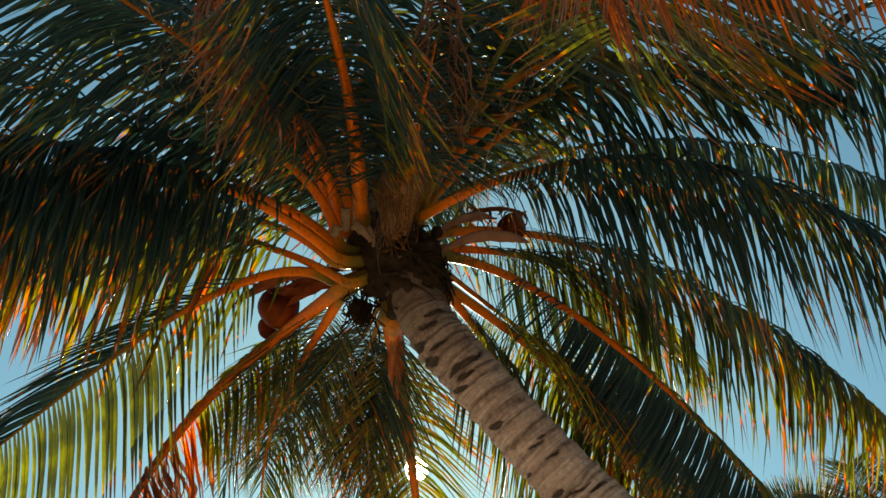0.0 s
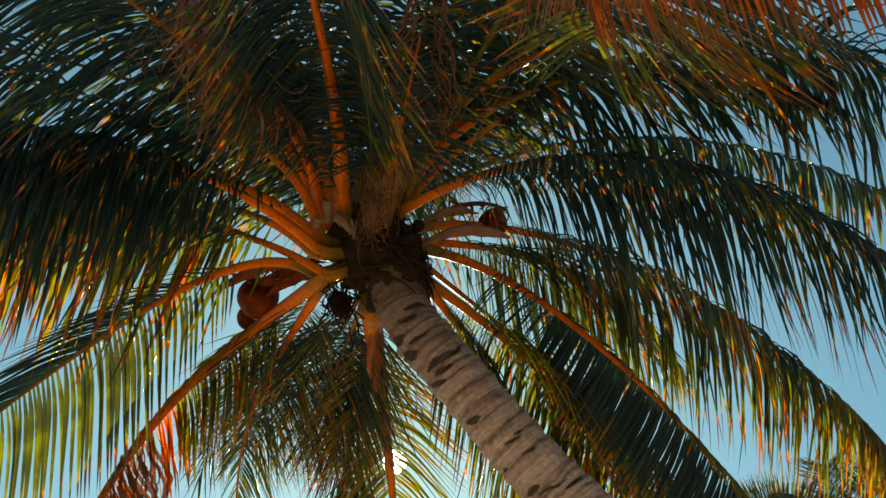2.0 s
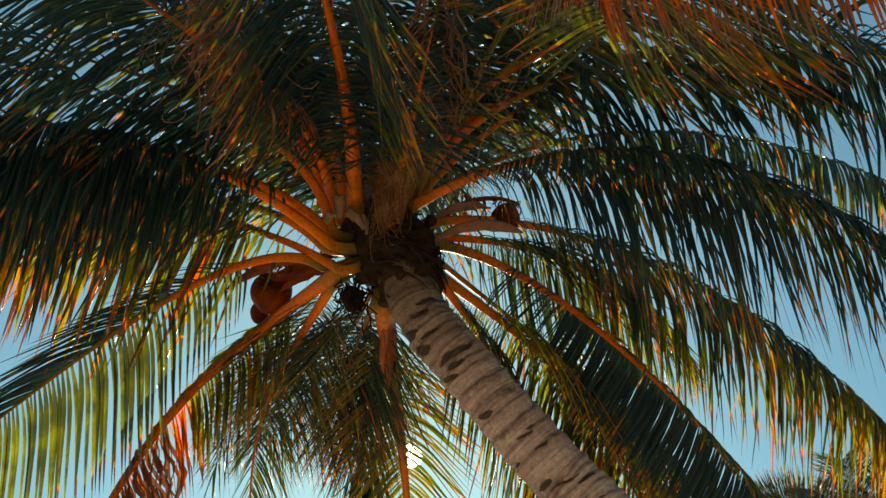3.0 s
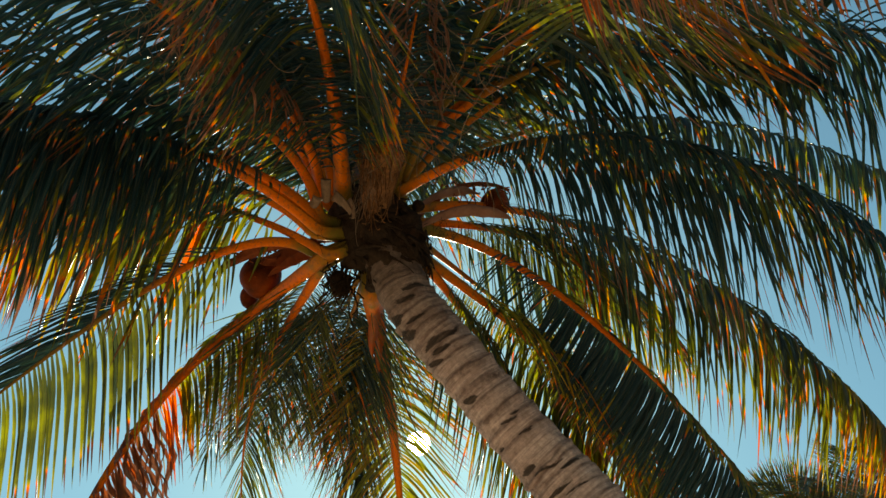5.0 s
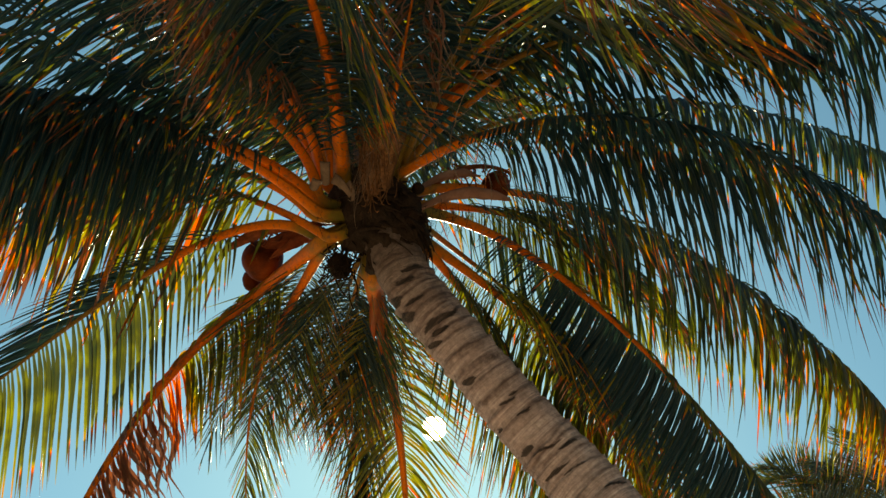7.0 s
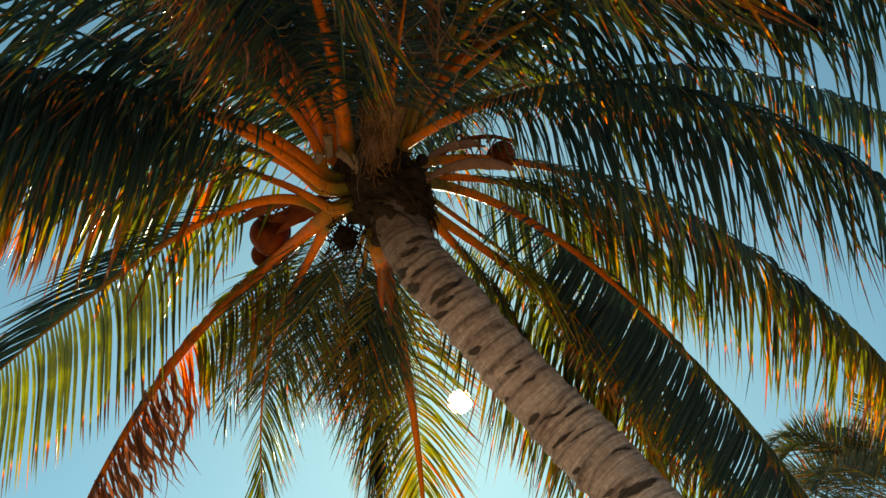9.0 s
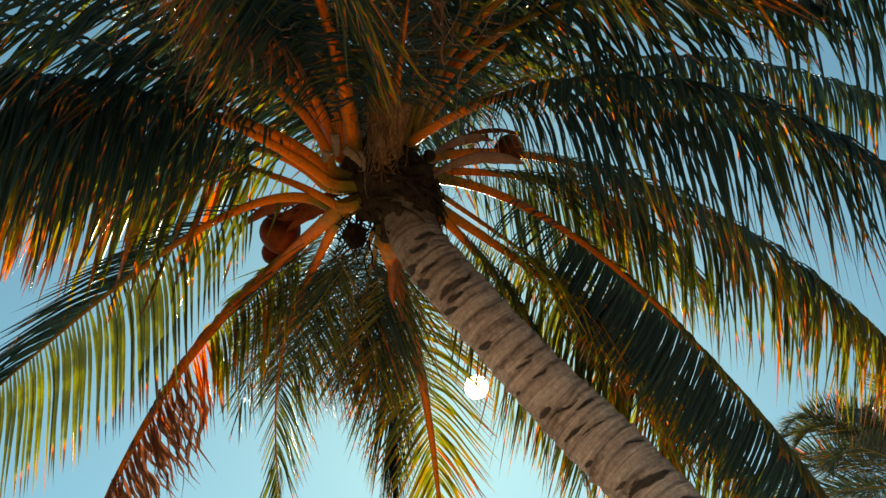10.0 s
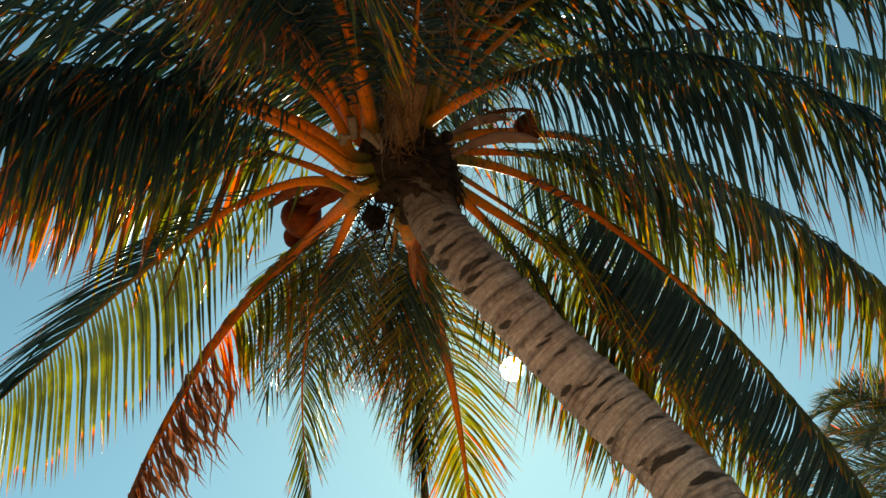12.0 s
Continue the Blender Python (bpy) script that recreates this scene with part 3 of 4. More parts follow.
palm_frond(palm, (-0.49, 3.86, 5.52), (-0.79, 4.62, 5.69), (-1.20, 5.48, 6.10), (-1.02, 6.02, 5.15), leaf=0.55, droop=0.5, dry=0.14, green=0.3, spread=60, bare=0.1, width=0.02, gap=0.018, wild=0.6, near=(0.6, 0.5, 50, 0.0, 0.6), root=HUB)
palm_frond(palm, (-0.24, 3.93, 5.43), (-0.27, 4.84, 5.98), (-0.16, 5.96, 6.16), (-0.09, 6.71, 5.29), leaf=0.62, droop=0.35, dry=0.29, green=0.1, spread=62, bare=0.22, stout=1.7, width=0.03, gap=0.024, wild=0.5, taper=0.9, missing=0.08, root=HUB)
palm_frond(palm, (-0.31, 4.02, 5.54), (-0.44, 4.81, 6.02), (-0.46, 6.13, 6.54), (-0.42, 6.84, 5.62), leaf=0.75, droop=0.5, dry=0.03, bare=0.19, width=0.024, gap=0.013, spread=34, scorch=0.2, wild=0.6, stout=0.45, green=1.7, root=HUB)
palm_frond(palm, (-0.34, 4.01, 5.55), (-0.44, 4.57, 5.87), (-0.71, 5.22, 6.20), (-1.05, 5.80, 6.09), leaf=0.8, droop=0.7, dry=0.04, gap=0.014, bare=0.1, width=0.018, stout=0.45, green=1.7, root=HUB)
palm_frond(palm, (0.02, 3.81, 5.50), (0.18, 4.37, 5.83), (0.65, 5.17, 5.77), (0.74, 5.45, 5.06), leaf=0.7, droop=2.2, dry=0.07, bare=0.14, gap=0.024, width=0.026, wild=0.6, scorch=0.3, root=HUB)
palm_frond(palm, (0.02, 3.86, 5.60), (0.66, 4.47, 5.61), (1.01, 5.18, 5.91), (1.30, 5.36, 4.72), leaf=0.95, droop=1.6, dry=0.2, bare=0.14, gap=0.011, width=0.021, wild=1.3, scorch=0.2, root=HUB)
palm_frond(palm, (-0.00, 3.78, 5.74), (0.71, 4.48, 6.34), (1.47, 3.83, 4.32), (1.76, 4.10, 3.73), leaf=0.47, droop=0.3, dry=-0.09, spread=84, green=0.1, fold=0.9, single=110, bare=0.2, gap=0.0075, width=0.022, wild=0.4, near=(0.5, 0.3, 34, 0.26, 0.3), scorch=0.25, lift=-45, wisp=0.13, root=HUB)
palm_frond(palm, (-0.05, 3.74, 5.84), (0.66, 4.13, 6.55), (1.98, 4.19, 5.57), (2.10, 4.04, 4.69), leaf=0.8, droop=1.4, dry=0.09, bare=0.19, gap=0.0115, width=0.02, wild=1.1, scorch=0.12, spread=54, tip_dry=0.3, root=HUB)
palm_frond(palm, (-0.03, 3.79, 5.80), (0.54, 4.22, 6.30), (1.00, 4.62, 6.44), (1.47, 4.97, 6.13), leaf=0.78, droop=1.3, dry=0.1, bare=0.18, gap=0.011, width=0.02, wild=1.2, scorch=0.18, spread=56, tip_dry=0.1, root=HUB)
palm_frond(palm, (-0.13, 3.55, 5.73), (0.58, 2.48, 5.16), (1.32, 2.88, 5.36), (1.92, 2.98, 4.70), leaf=0.82, droop=1.3, dry=-0.03, spread=56, bare=0.25, gap=0.007, wild=1.6, near=(0.5, 1.7, 60, -0.05, 1), width=0.017, scorch=0.15, root=HUB)
palm_frond(palm, (-0.09, 3.60, 5.82), (0.58, 3.18, 6.16), (1.57, 3.01, 5.75), (2.09, 3.02, 5.15), leaf=0.55, droop=2.0, dry=0.0, bare=0.25, green=1.85, stout=0.6, width=0.02, gap=0.016, root=HUB)
palm_frond(palm, (-0.15, 3.52, 5.72), (0.21, 2.76, 6.01), (0.65, 1.66, 5.58), (0.52, 1.95, 4.71), leaf=0.85, droop=0.3, dry=0.14, scorch=0.7, bare=0.45, spread=84, width=0.022, gap=0.022, wild=0.35, green=1.85, stout=0.6, missing=0.0, root=HUB)
palm_frond(palm, (-0.11, 3.53, 5.75), (0.13, 2.65, 5.71), (0.67, 2.22, 5.58), (1.17, 2.00, 5.23), leaf=0.85, droop=0.3, dry=0.09, scorch=0.6, bare=0.5, spread=66, width=0.03, gap=0.026, wild=0.5, green=1.85, stout=0.6, root=HUB)
palm_frond(palm, (-0.28, 3.81, 5.70), (-0.19, 3.37, 5.53), (-0.10, 2.91, 5.67), (-0.03, 2.46, 5.56), leaf=0.6, droop=0.6, dry=0.0, bare=0.45, width=0.022, green=0.1, stout=1.5, gap=0.022, root=HUB)
palm_frond(palm, (-0.10, 3.58, 5.84), (0.36, 2.45, 5.90), (0.34, 1.23, 4.79), (0.94, 1.15, 3.74), leaf=0.62, droop=2.6, dry=0.66, scorch=0.4, bare=0.45, width=0.02, green=1.85, stout=0.6, gap=0.022, wild=0.5, fold=0.1, root=HUB)
palm_frond(palm, (-0.27, 3.59, 5.81), (-0.25, 3.20, 6.30), (-0.25, 2.53, 6.11), (-0.26, 2.00, 6.07), leaf=0.5, droop=1.0, dry=0.0, bare=0.4, green=1.6, width=0.022, gap=0.022, root=HUB)
palm_frond(palm, (-0.54, 3.60, 5.61), (-0.97, 3.15, 5.66), (-1.57, 2.86, 5.81), (-2.12, 2.63, 5.57), leaf=0.9, droop=1.3, dry=-0.07, gap=0.031, bare=0.19, wild=1.6, width=0.030, root=HUB)
palm_frond(palm, (-0.24, 3.62, 5.79), (-0.19, 3.44, 6.36), (-0.07, 2.81, 6.65), (-0.03, 2.25, 6.52), leaf=0.5, droop=1.0, dry=0.0, bare=0.4, green=1.6, width=0.022, gap=0.022, root=HUB)
palm_frond(palm, (-0.16, 3.61, 5.80), (0.17, 3.10, 6.31), (0.45, 2.48, 6.17), (0.71, 1.99, 5.69), leaf=0.7, droop=1.0, dry=0.0, bare=0.11, green=1.85, stout=0.6, width=0.030, gap=0.022, root=HUB)
palm_frond(palm, (-0.13, 3.62, 5.80), (0.08, 3.00, 6.07), (1.08, 2.57, 5.82), (1.60, 2.53, 5.49), leaf=0.55, droop=1.2, dry=-0.03, bare=0.35, wild=1.4, width=0.030, gap=0.03, root=HUB)
palm_frond(palm, (-0.50, 3.58, 5.64), (-0.57, 3.13, 5.93), (-1.66, 2.46, 5.58), (-1.98, 2.40, 5.27), leaf=0.9, droop=0.8, dry=-0.07, gap=0.036, bare=0.19, wild=1.6, width=0.030, root=HUB)
palm_frond(palm, (-0.30, 3.75, 5.90), (-0.45, 3.85, 6.55), (-0.60, 4.16, 7.23), (-1.10, 4.60, 7.50), leaf=0.75, droop=1.0, dry=0.0, bare=0.07, green=1.6, width=0.030, gap=0.022, root=HUB)
palm_frond(palm, (-0.24, 3.75, 5.90), (-0.28, 3.92, 6.61), (-0.23, 4.17, 7.37), (-0.10, 4.80, 7.80), leaf=0.75, droop=1.0, dry=0.0, bare=0.07, green=1.6, width=0.030, gap=0.022, root=HUB)
palm_frond(palm, (-0.20, 3.75, 5.90), (-0.01, 3.85, 6.54), (0.23, 4.15, 7.21), (0.70, 4.60, 7.50), leaf=0.75, droop=1.0, dry=0.0, bare=0.07, green=1.6, width=0.030, gap=0.022, root=HUB)
palm_frond(palm, (-0.28, 3.72, 5.90), (-0.40, 3.62, 6.50), (-0.80, 3.43, 7.08), (-1.40, 3.50, 7.30), leaf=0.75, droop=1.0, dry=0.0, bare=0.07, green=1.6, width=0.030, gap=0.022, root=HUB)
palm_frond(palm, (-0.20, 3.72, 5.90), (0.01, 3.67, 6.49), (0.27, 3.39, 7.11), (0.90, 3.20, 7.30), leaf=0.75, droop=1.0, dry=0.0, bare=0.07, green=1.6, width=0.030, gap=0.022, root=HUB)
palm_frond(palm, (-0.51, 3.60, 5.62), (-0.87, 3.13, 5.71), (-1.69, 2.92, 5.38), (-2.23, 3.02, 5.20), leaf=0.8, droop=2.2, dry=-0.07, bare=0.45, gap=0.011, wild=1.5, width=0.030, root=HUB)
palm_frond(palm, (-0.49, 3.60, 5.76), (-0.54, 2.85, 5.75), (-0.83, 2.38, 5.13), (-0.72, 1.74, 4.80), leaf=0.3, droop=1.4, dry=0.7, scorch=0.3, gap=0.022, missing=0.05, width=0.02, green=0.2, bare=0.3, shrivel=0.35, wild=1.4, root=HUB)
palm_frond(palm, (-0.31, 4.02, 5.54), (-0.40, 4.53, 5.81), (-0.55, 5.11, 6.02), (-0.66, 5.70, 6.00), leaf=0.7, droop=0.6, dry=0.04, gap=0.014, bare=0.08, width=0.018, stout=0.45, green=1.7, root=HUB)
palm_frond(palm, (-0.10, 3.59, 5.83), (0.08, 2.62, 6.12), (1.50, 2.29, 5.83), (2.00, 2.46, 5.08), leaf=0.85, droop=1.0, dry=0.0, gap=0.028, bare=0.6, width=0.022, wild=1.4, root=HUB)
palm_frond(palm, (-0.50, 3.64, 5.86), (-0.47, 3.67, 6.60), (-1.35, 2.89, 6.51), (-1.79, 2.70, 6.54), leaf=0.8, droop=0.7, dry=-0.07, gap=0.021, bare=0.3, wild=1.4, green=1.0, width=0.030, root=HUB)
palm_frond(palm, (-0.17, 3.53, 5.74), (0.05, 2.95, 5.95), (-0.07, 2.37, 5.51), (0.04, 1.86, 5.26), leaf=0.32, droop=1.2, dry=0.75, gap=0.028, bare=0.25, shrivel=0.15, width=0.014, green=1.6, stout=0.6, root=HUB)
palm_frond(palm, (-0.17, 3.59, 5.83), (-0.12, 3.56, 6.58), (0.38, 2.88, 6.89), (0.53, 2.28, 6.70), leaf=0.8, droop=0.9, dry=-0.07, gap=0.013, bare=0.2, wild=1.2, green=1.7, stout=0.7, width=0.030, root=HUB)
palm_frond(palm, (-0.43, 3.64, 5.87), (-0.31, 3.54, 6.72), (-1.00, 3.10, 7.20), (-1.17, 2.35, 6.89), leaf=0.8, droop=0.9, dry=-0.07, gap=0.018, bare=0.2, wild=1.2, green=1.7, stout=0.7, width=0.030, root=HUB)
palm_frond(palm, (-0.48, 3.64, 5.86), (-0.47, 3.74, 6.81), (-1.38, 3.13, 7.11), (-1.85, 2.62, 6.92), leaf=0.75, droop=0.9, dry=-0.07, gap=0.020, bare=0.25, wild=1.2, green=1.7, stout=0.7, width=0.030, root=HUB)
palm_frond(palm, (-0.47, 3.86, 5.52), (-0.65, 4.40, 5.76), (-1.09, 5.15, 6.33), (-1.30, 5.63, 5.71), leaf=0.6, droop=0.6, dry=0.06, gap=0.024, bare=0.12, wild=1.0, width=0.018, green=1.7, stout=0.45, spread=55, root=HUB)
palm_frond(palm, (-0.12, 3.59, 5.82), (0.11, 2.91, 6.19), (1.15, 2.76, 5.85), (1.62, 2.66, 5.46), leaf=0.6, droop=0.7, dry=-0.05, gap=0.018, bare=0.25, wild=1.2, spread=46, green=1.2, stout=0.8, width=0.022, root=HUB)
palm_frond(palm, (-0.11, 3.58, 5.80), (0.32, 2.93, 5.94), (1.39, 2.47, 6.10), (1.81, 2.50, 5.41), leaf=0.72, droop=1.1, dry=-0.06, gap=0.017, width=0.017, bare=0.62, wild=0.6, spread=52, green=1.5, stout=0.7, root=HUB)
palm_frond(palm, (-0.00, 3.80, 5.66), (0.27, 4.65, 6.24), (1.52, 5.20, 5.59), (1.73, 5.25, 4.62), leaf=0.8, droop=1.6, dry=0.18, gap=0.012, bare=0.3, width=0.024, wild=1.0, spread=56, green=1.4, stout=0.6, root=HUB)

# ---- crown details ----


SHEATH_LOW, SHEATH_HIGH = np.array((-0.085, 3.775, 5.415)), np.array((-0.32, 3.63, 5.79))


def crown_sheath():
    """The matted brown sheath where the stalks clasp the trunk."""
    verts, k, rows = [], 40, 26
    low, high = SHEATH_LOW, SHEATH_HIGH
    axis = unit(high - low)
    side = unit(np.cross(axis, (0, 1, 0)))
    top = np.cross(side, axis)
    for i in range(rows):
        v = i / (rows - 1)
        r = 0.133 + 0.045 * math.sin(min(1.0, v * 0.95) * math.pi) ** 0.9
        for j in range(k):
            a = j * math.tau / k
            rag = 0.05 * noise.noise(Vector((math.cos(a) * 2.2, math.sin(a) * 2.2, v * 6))) + 0.022 * noise.noise(Vector((math.cos(a) * 8, math.sin(a) * 8, v * 16)))
            verts.append(low + (high - low) * v + (side * math.cos(a) + top * math.sin(a)) * (r + rag))
    faces = [(i * k + j, i * k + (j + 1) % k, (i + 1) * k + (j + 1) % k, (i + 1) * k + j) for i in range(rows - 1) for j in range(k)]
    faces += [tuple(range(k))[::-1], tuple((rows - 1) * k + j for j in range(k))]
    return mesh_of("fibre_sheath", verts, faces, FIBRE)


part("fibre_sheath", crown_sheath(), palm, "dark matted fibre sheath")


def ragged_strip(rng):
    """A torn band of sheath cloth that wraps part of the way round the crown's foot."""
    a, h = rng.uniform(0, math.tau), rng.uniform(0.02, 0.6)
    c = SHEATH_LOW * (1 - h) + SHEATH_HIGH * h
    r = 0.138 + 0.06 * math.sin(h * math.pi)
    span, lift = rng.uniform(0.4, 1.3), rng.uniform(-0.16, 0.10)
    pts = [c + np.array((math.cos(a + span * u) * r, math.sin(a + span * u) * r, lift * u + rng.uniform(-0.02, 0.02))) * rng.uniform(0.92, 1.1) for u in (0, 0.33, 0.66, 1)]
    line = bezier(*pts, 12)
    w = np.linspace(rng.uniform(0.006, 0.024), 0.003, 12) * (1 + 0.3 * rng.normal(0, 1, 12).clip(-1, 1))
    v, f = sweep(line, [(1, 0.1), (0, 0.25), (-1, 0.1), (-1, -0.1), (0, 0.05), (1, -0.1)], w, np.full(12, 0.012), (math.cos(a), math.sin(a), 0))
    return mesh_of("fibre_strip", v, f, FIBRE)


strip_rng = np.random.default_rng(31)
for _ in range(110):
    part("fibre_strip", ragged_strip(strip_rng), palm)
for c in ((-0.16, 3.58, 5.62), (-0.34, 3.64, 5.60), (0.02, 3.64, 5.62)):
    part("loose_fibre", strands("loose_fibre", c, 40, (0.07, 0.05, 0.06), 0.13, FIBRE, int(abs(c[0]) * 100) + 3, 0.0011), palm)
part("loose_fibre", strands("loose_fibre", (-0.267, 3.294, 5.608), 70, (0.035, 0.04, 0.10), 0.19, STRAND, 21, 0.0010, 0.10), palm, "pale hanging fibres")
# the youngest leaves stand wrapped in brown cloth
part("sheath_cloth", tube("sheath_cloth", (-0.225, 3.60, 5.58), (-0.22, 3.475, 5.62), (-0.20, 3.335, 5.62), (-0.17, 3.187, 5.62), 0.055, 0.105, CLOTH, KEEL, 16, 0.5), palm, "streaky brown fibre cloth")
for u in (0.25, 0.6, 0.95):
    q = bezier((-0.225, 3.60, 5.58), (-0.22, 3.475, 5.62), (-0.20, 3.335, 5.62), (-0.17, 3.187, 5.62), 21)[int(20 * u)]
    part("loose_fibre", strands("loose_fibre", q + np.array((0.0, -0.06, 0.0)), 45, (0.05, 0.03, 0.04), 0.16, CLOTH, 60 + int(u * 10), 0.0022, 0.08), palm)
# worn feet of lost leaves round the sheath
for turn, h, size, mat in ((3.55, 0.25, 1.0, BOOT), (4.05, 0.40, 1.2, BOOT), (4.5, 0.22, 0.9, BOOT), (4.95, 0.45, 1.2, BOOT), (5.45, 0.30, 1.0, BOOT), (3.1, 0.42, 1.1, BOOT), (5.9, 0.42, 0.9, BOOT), (4.3, 0.62, 1.0, BOOT)):
    c = SHEATH_LOW * (1 - h) + SHEATH_HIGH * h
    way = np.array((math.cos(turn), math.sin(turn), 0.0))
    a = c + way * 0.13
    e = a + (way * 0.05 + np.array((-0.05, 0.0, 0.12))) * size
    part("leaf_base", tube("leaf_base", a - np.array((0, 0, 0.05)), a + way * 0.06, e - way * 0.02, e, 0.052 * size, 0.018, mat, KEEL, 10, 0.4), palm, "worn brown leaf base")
# dry threads caught among the leaves
for i, (x, y, z, count, drop) in enumerate((
    (0.17, 2.49, 5.36, 16, 0.30),
    (0.08, 3.05, 5.58, 14, 0.25),
    (0.31, 2.92, 5.54, 12, 0.25),
    (-0.62, 2.29, 5.55, 30, 0.35),
    (-0.95, 2.46, 5.50, 40, 0.30),
    (0.11, 3.05, 5.52, 12, 0.22),
)):
    part("dry_thread", strands("dry_thread", (x, y, z), count, (0.12, 0.08, 0.10), drop, STRAND, 40 + i), palm)
# dry orange strips peel from the foot of the stalk that hangs behind the trunk
for i, (a, b) in enumerate((((-0.23, 3.98, 5.44), (-0.22, 4.62, 5.66)), ((-0.21, 4.16, 5.53), (-0.24, 4.80, 5.70)), ((-0.25, 4.05, 5.48), (-0.26, 4.55, 5.58)))):
    a, b = np.array(a), np.array(b)
    line = bezier(a, a * 0.7 + b * 0.3 + np.array((0.02 * i, 0, 0.02)), a * 0.3 + b * 0.7 + np.array((-0.03, 0, 0.03)), b, 14)
    wide = 0.024 * np.sin(np.linspace(0.5, math.pi, 14)) + 0.002
    v, fc = sweep(line, [(1, 0.3), (0, -0.3), (-1, 0.3), (-1, 0.2), (0, -0.4), (1, 0.2)], wide, wide * 0.7)
    part("dry_strip", mesh_of("dry_strip", v, fc, LEAF, True, [("dryness", np.full(len(v), 0.60)), ("across", np.ones(len(v)))]), palm, "curled dry orange strip")
# cut stalk ends
for a, b in (((-0.443, 3.449, 5.553), (-0.433, 3.303, 5.532)), ((-0.497, 3.461, 5.530), (-0.470, 3.387, 5.507))):
    a, b = np.array(a), np.array(b)
    part("cut_stalk", tube("cut_stalk", a, a * 0.66 + b * 0.34, a * 0.34 + b * 0.66, b, 0.020, 0.024, STUB, KEEL, 8, 0.55), palm, "pale cut stalk end")
# a torn husk at the foot of the upright stalk
for a, b, r in (((-0.415, 3.46, 5.605), (-0.33, 3.50, 5.53), 0.034), ((-0.345, 3.465, 5.585), (-0.318, 3.50, 5.50), 0.020)):
    a, b = np.array(a), np.array(b)
    part("torn_husk", tube("torn_husk", a, a * 0.66 + b * 0.34 + np.array((0.012, 0, 0.012)), a * 0.34 + b * 0.66 + np.array((0.014, 0, 0.0)), b, r, r * 0.35, STUB, KEEL, 8, 0.35), palm, "pale torn husk")
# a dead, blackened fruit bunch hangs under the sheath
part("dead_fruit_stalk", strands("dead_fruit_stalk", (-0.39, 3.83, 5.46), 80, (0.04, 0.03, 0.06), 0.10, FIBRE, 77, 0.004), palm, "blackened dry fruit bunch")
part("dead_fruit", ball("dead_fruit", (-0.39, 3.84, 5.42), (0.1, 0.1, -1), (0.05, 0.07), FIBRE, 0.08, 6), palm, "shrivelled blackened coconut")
# fruit
part("coconut", ball("coconut", (-0.84, 4.19, 5.80), (-0.1, -0.2, -1), (0.106, 0.115), NUT, 0.04, 1), palm, "ripe orange coconut")
part("coconut", ball("coconut", (-0.915, 4.35, 5.81), (0.15, 0.1, -1), (0.050, 0.070), NUT, 0.05, 2), palm, "small orange coconut")
part("coconut", ball("coconut", (0.352, 3.90, 6.09), (0.05, -0.1, -1), (0.076, 0.074), NUT, 0.05, 3), palm, "reddish-brown coconut")
part("coconut", ball("coconut", (-0.03, 3.60, 5.71), (0.2, -0.6, -0.6), (0.030, 0.036), FIBRE, 0.05, 4), palm, "dark old coconut")
part("flower_stalk", tube("flower_stalk", (-0.25, 3.85, 5.72), (-0.5, 4.0, 5.95), (-0.75, 4.1, 5.95), (-0.84, 4.11, 5.80), 0.022, 0.010, BRACT, ROUND), palm)
part("flower_stalk", tube("flower_stalk", (-0.05, 3.80, 5.85), (0.1, 3.8, 6.12), (0.28, 3.8, 6.18), (0.42, 3.82, 6.10), 0.020, 0.008, BRACT, ROUND), palm)
rng = np.random.default_rng(8)
for i in range(16):
    q = np.array((0.08 + 0.022 * i, 3.80, 6.10 + 0.03 * math.sin(i * 0.3)))
    e = q + np.array((rng.uniform(-0.05, 0.12), rng.uniform(-0.12, 0.08), rng.uniform(-0.22, -0.06)))
    part("flower_twig", tube("flower_twig", q, q + rng.normal(0, 0.03, 3), e + rng.normal(0, 0.03, 3), e, 0.005, 0.003, BRACT), palm)
for i in range(20):
    q = np.array((-0.40 - 0.028 * i, 3.98 + 0.008 * i, 5.88))
    e = q + np.array((rng.uniform(-0.12, 0.05), rng.uniform(-0.12, 0.08), rng.uniform(-0.18, -0.03)))
    part("flower_twig", tube("flower_twig", q, q + rng.normal(0, 0.03, 3), e + rng.normal(0, 0.03, 3), e, 0.006, 0.004, BRACT), palm)
part("flower_sheath", boat("flower_sheath", (-0.02, 3.72, 5.70), (0.12, 3.70, 5.84), (0.28, 3.72, 5.86), (0.42, 3.76, 5.82), 0.036, 0.034, SPATHE), palm, "dry pinkish-brown boat-shaped flower sheath")
part("flower_sheath", boat("flower_sheath", (-0.04, 3.72, 5.84), (0.05, 3.74, 5.98), (0.15, 3.76, 6.06), (0.27, 3.78, 6.02), 0.028, 0.028, SPATHE), palm, "dry grey-brown flower sheath")
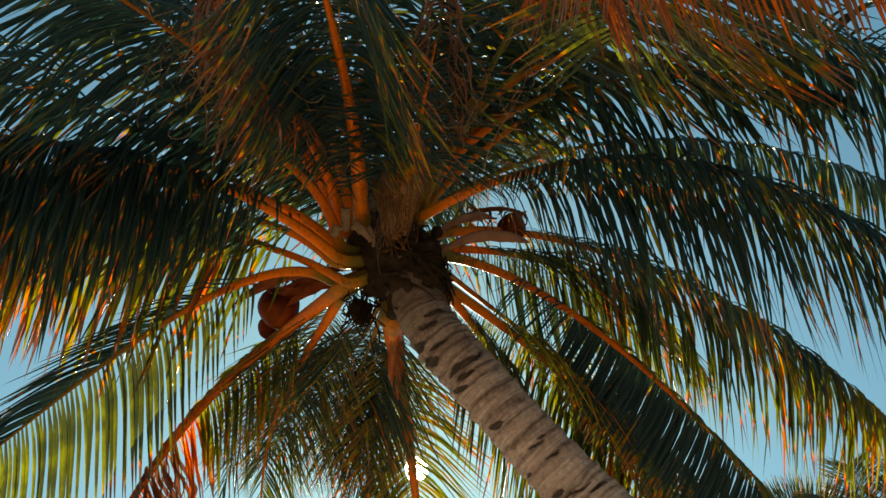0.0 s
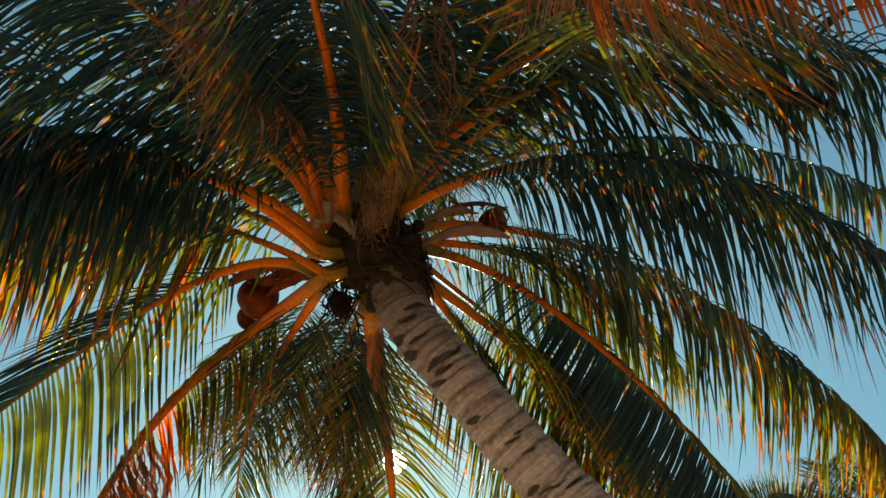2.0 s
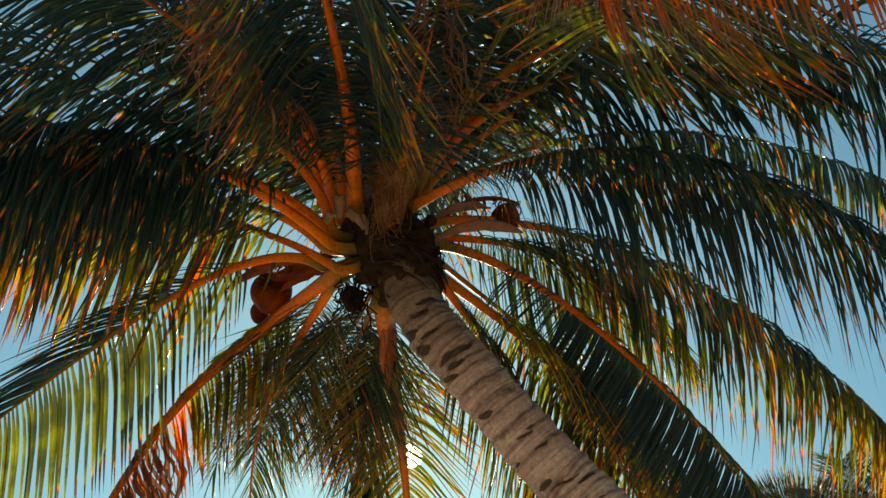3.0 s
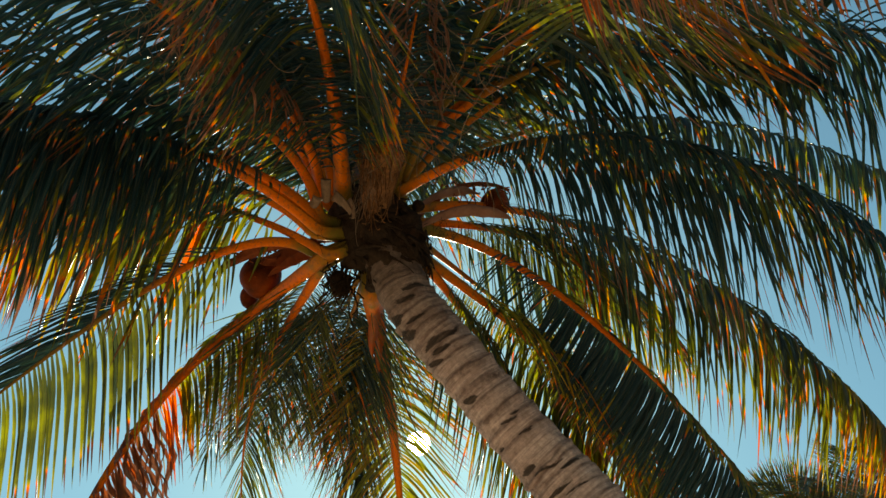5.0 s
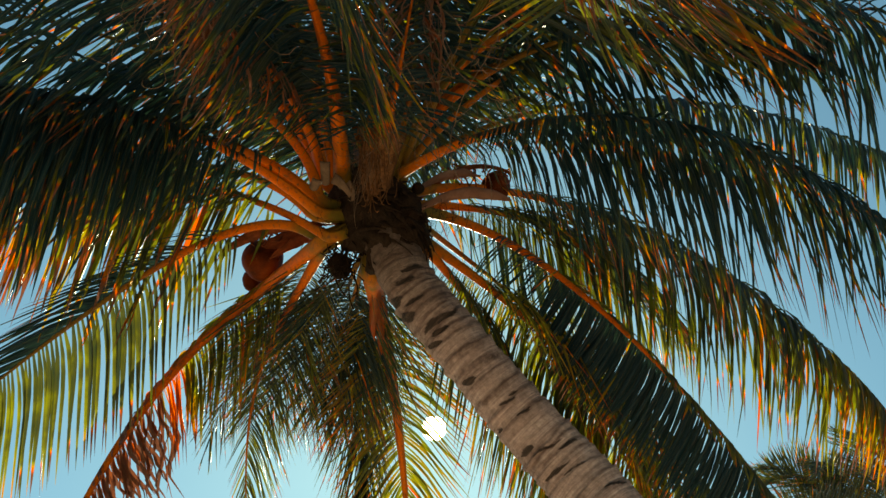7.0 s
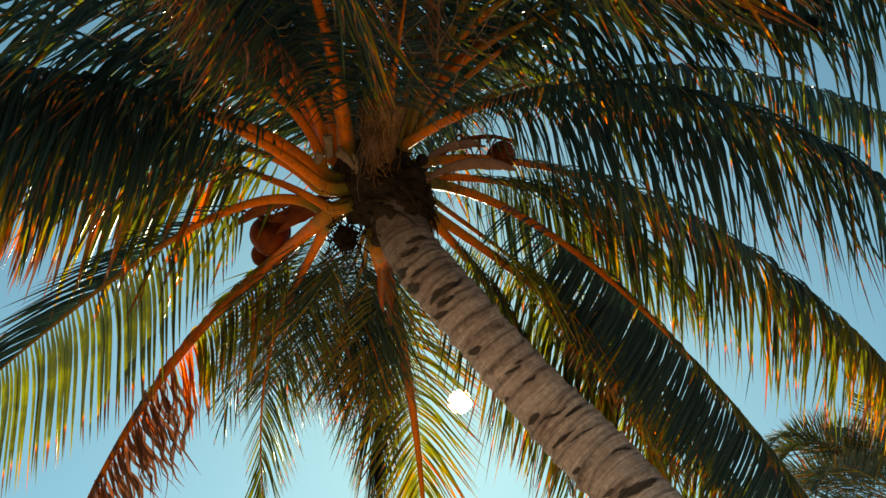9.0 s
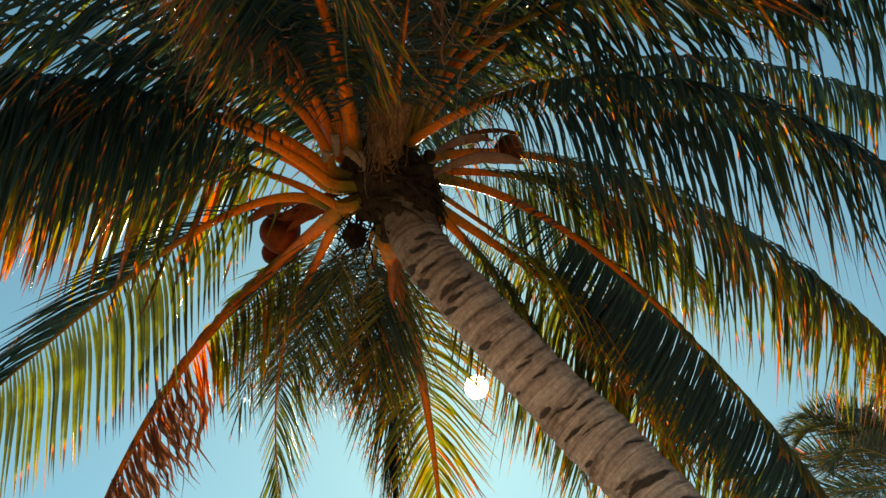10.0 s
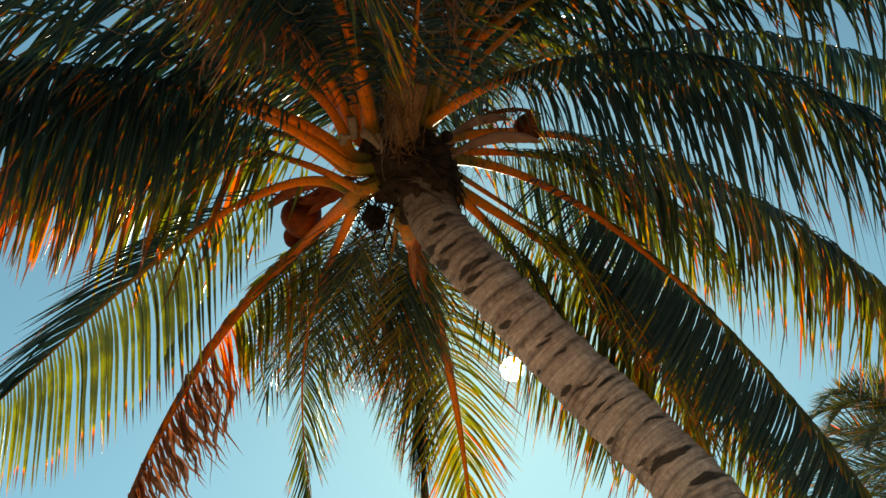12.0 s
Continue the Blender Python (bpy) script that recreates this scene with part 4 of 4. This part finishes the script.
part("flower_sheath", boat("flower_sheath", (-0.50, 3.95, 5.76), (-0.62, 4.02, 5.86), (-0.76, 4.08, 5.86), (-0.90, 4.14, 5.76), 0.040, 0.03, BRACT), palm, "dark reddish dry flower sheath")
part("flower_sheath", boat("flower_sheath", (-0.45, 3.92, 5.68), (-0.56, 3.98, 5.80), (-0.66, 4.03, 5.80), (-0.78, 4.08, 5.70), 0.030, 0.026, BRACT), palm, "dark reddish dry flower sheath")
part("flower_sheath", boat("flower_sheath", (-0.53, 3.84, 5.69), (-0.70, 3.91, 5.80), (-0.89, 3.99, 5.81), (-1.05, 4.10, 5.73), 0.032, 0.03, BRACT), palm, "reddish dry flower sheath")


# ---- a second palm farther off ----
far_palm = thing("palm_tree", (7.9, 18.9, 0.0), "distant dark green coconut palm beyond the leaning one", "palm tree")
FAR_CROWN = np.array((7.76, 17.55, 12.60))
part("trunk", trunk_mesh([(7.9, 18.9, -0.1), (7.85, 18.5, 3.5), (7.8, 18.0, 7.5), (7.76, 17.65, 10.8), (7.76, 17.55, 12.60)], [0.22, 0.17, 0.15, 0.14, 0.14], 0.09, 9, 0.04, sides=32), far_palm, "grey ringed trunk")
far_rng = np.random.default_rng(12)
for i in range(34):
    a = i * 2.399 + 3.35
    rise = 1.0 - 0.045 * i
    out = np.array((math.cos(a), math.sin(a), 0.0)) * far_rng.uniform(0.9, 1.1)
    b0 = FAR_CROWN + out * 0.1
    palm_frond(far_palm, b0, b0 + out * 1.0 + np.array((0, 0, 0.5 + 0.6 * rise)), b0 + out * 2.3 + np.array((0, 0, 0.6 + 0.8 * rise)), b0 + out * 3.0 + np.array((0, 0, -0.5 + 0.9 * rise)), leaf=0.85, droop=0.12, lift=14, dry=0.05, scorch=0.15, wild=0.5, pairs=95, missing=0.05, width=0.030, spread=58, green=1.95, bare=0.12, stout=0.8)
# its lowest frond arches out to the side and nods
palm_frond(far_palm, FAR_CROWN, (6.92, 16.90, 13.10), (5.95, 16.24, 13.75), (5.20, 16.33, 12.75), leaf=0.9, droop=0.1, lift=18, dry=0.11, wild=0.5, pairs=110, width=0.030, spread=70, green=1.6, bare=0.12, stout=0.9)
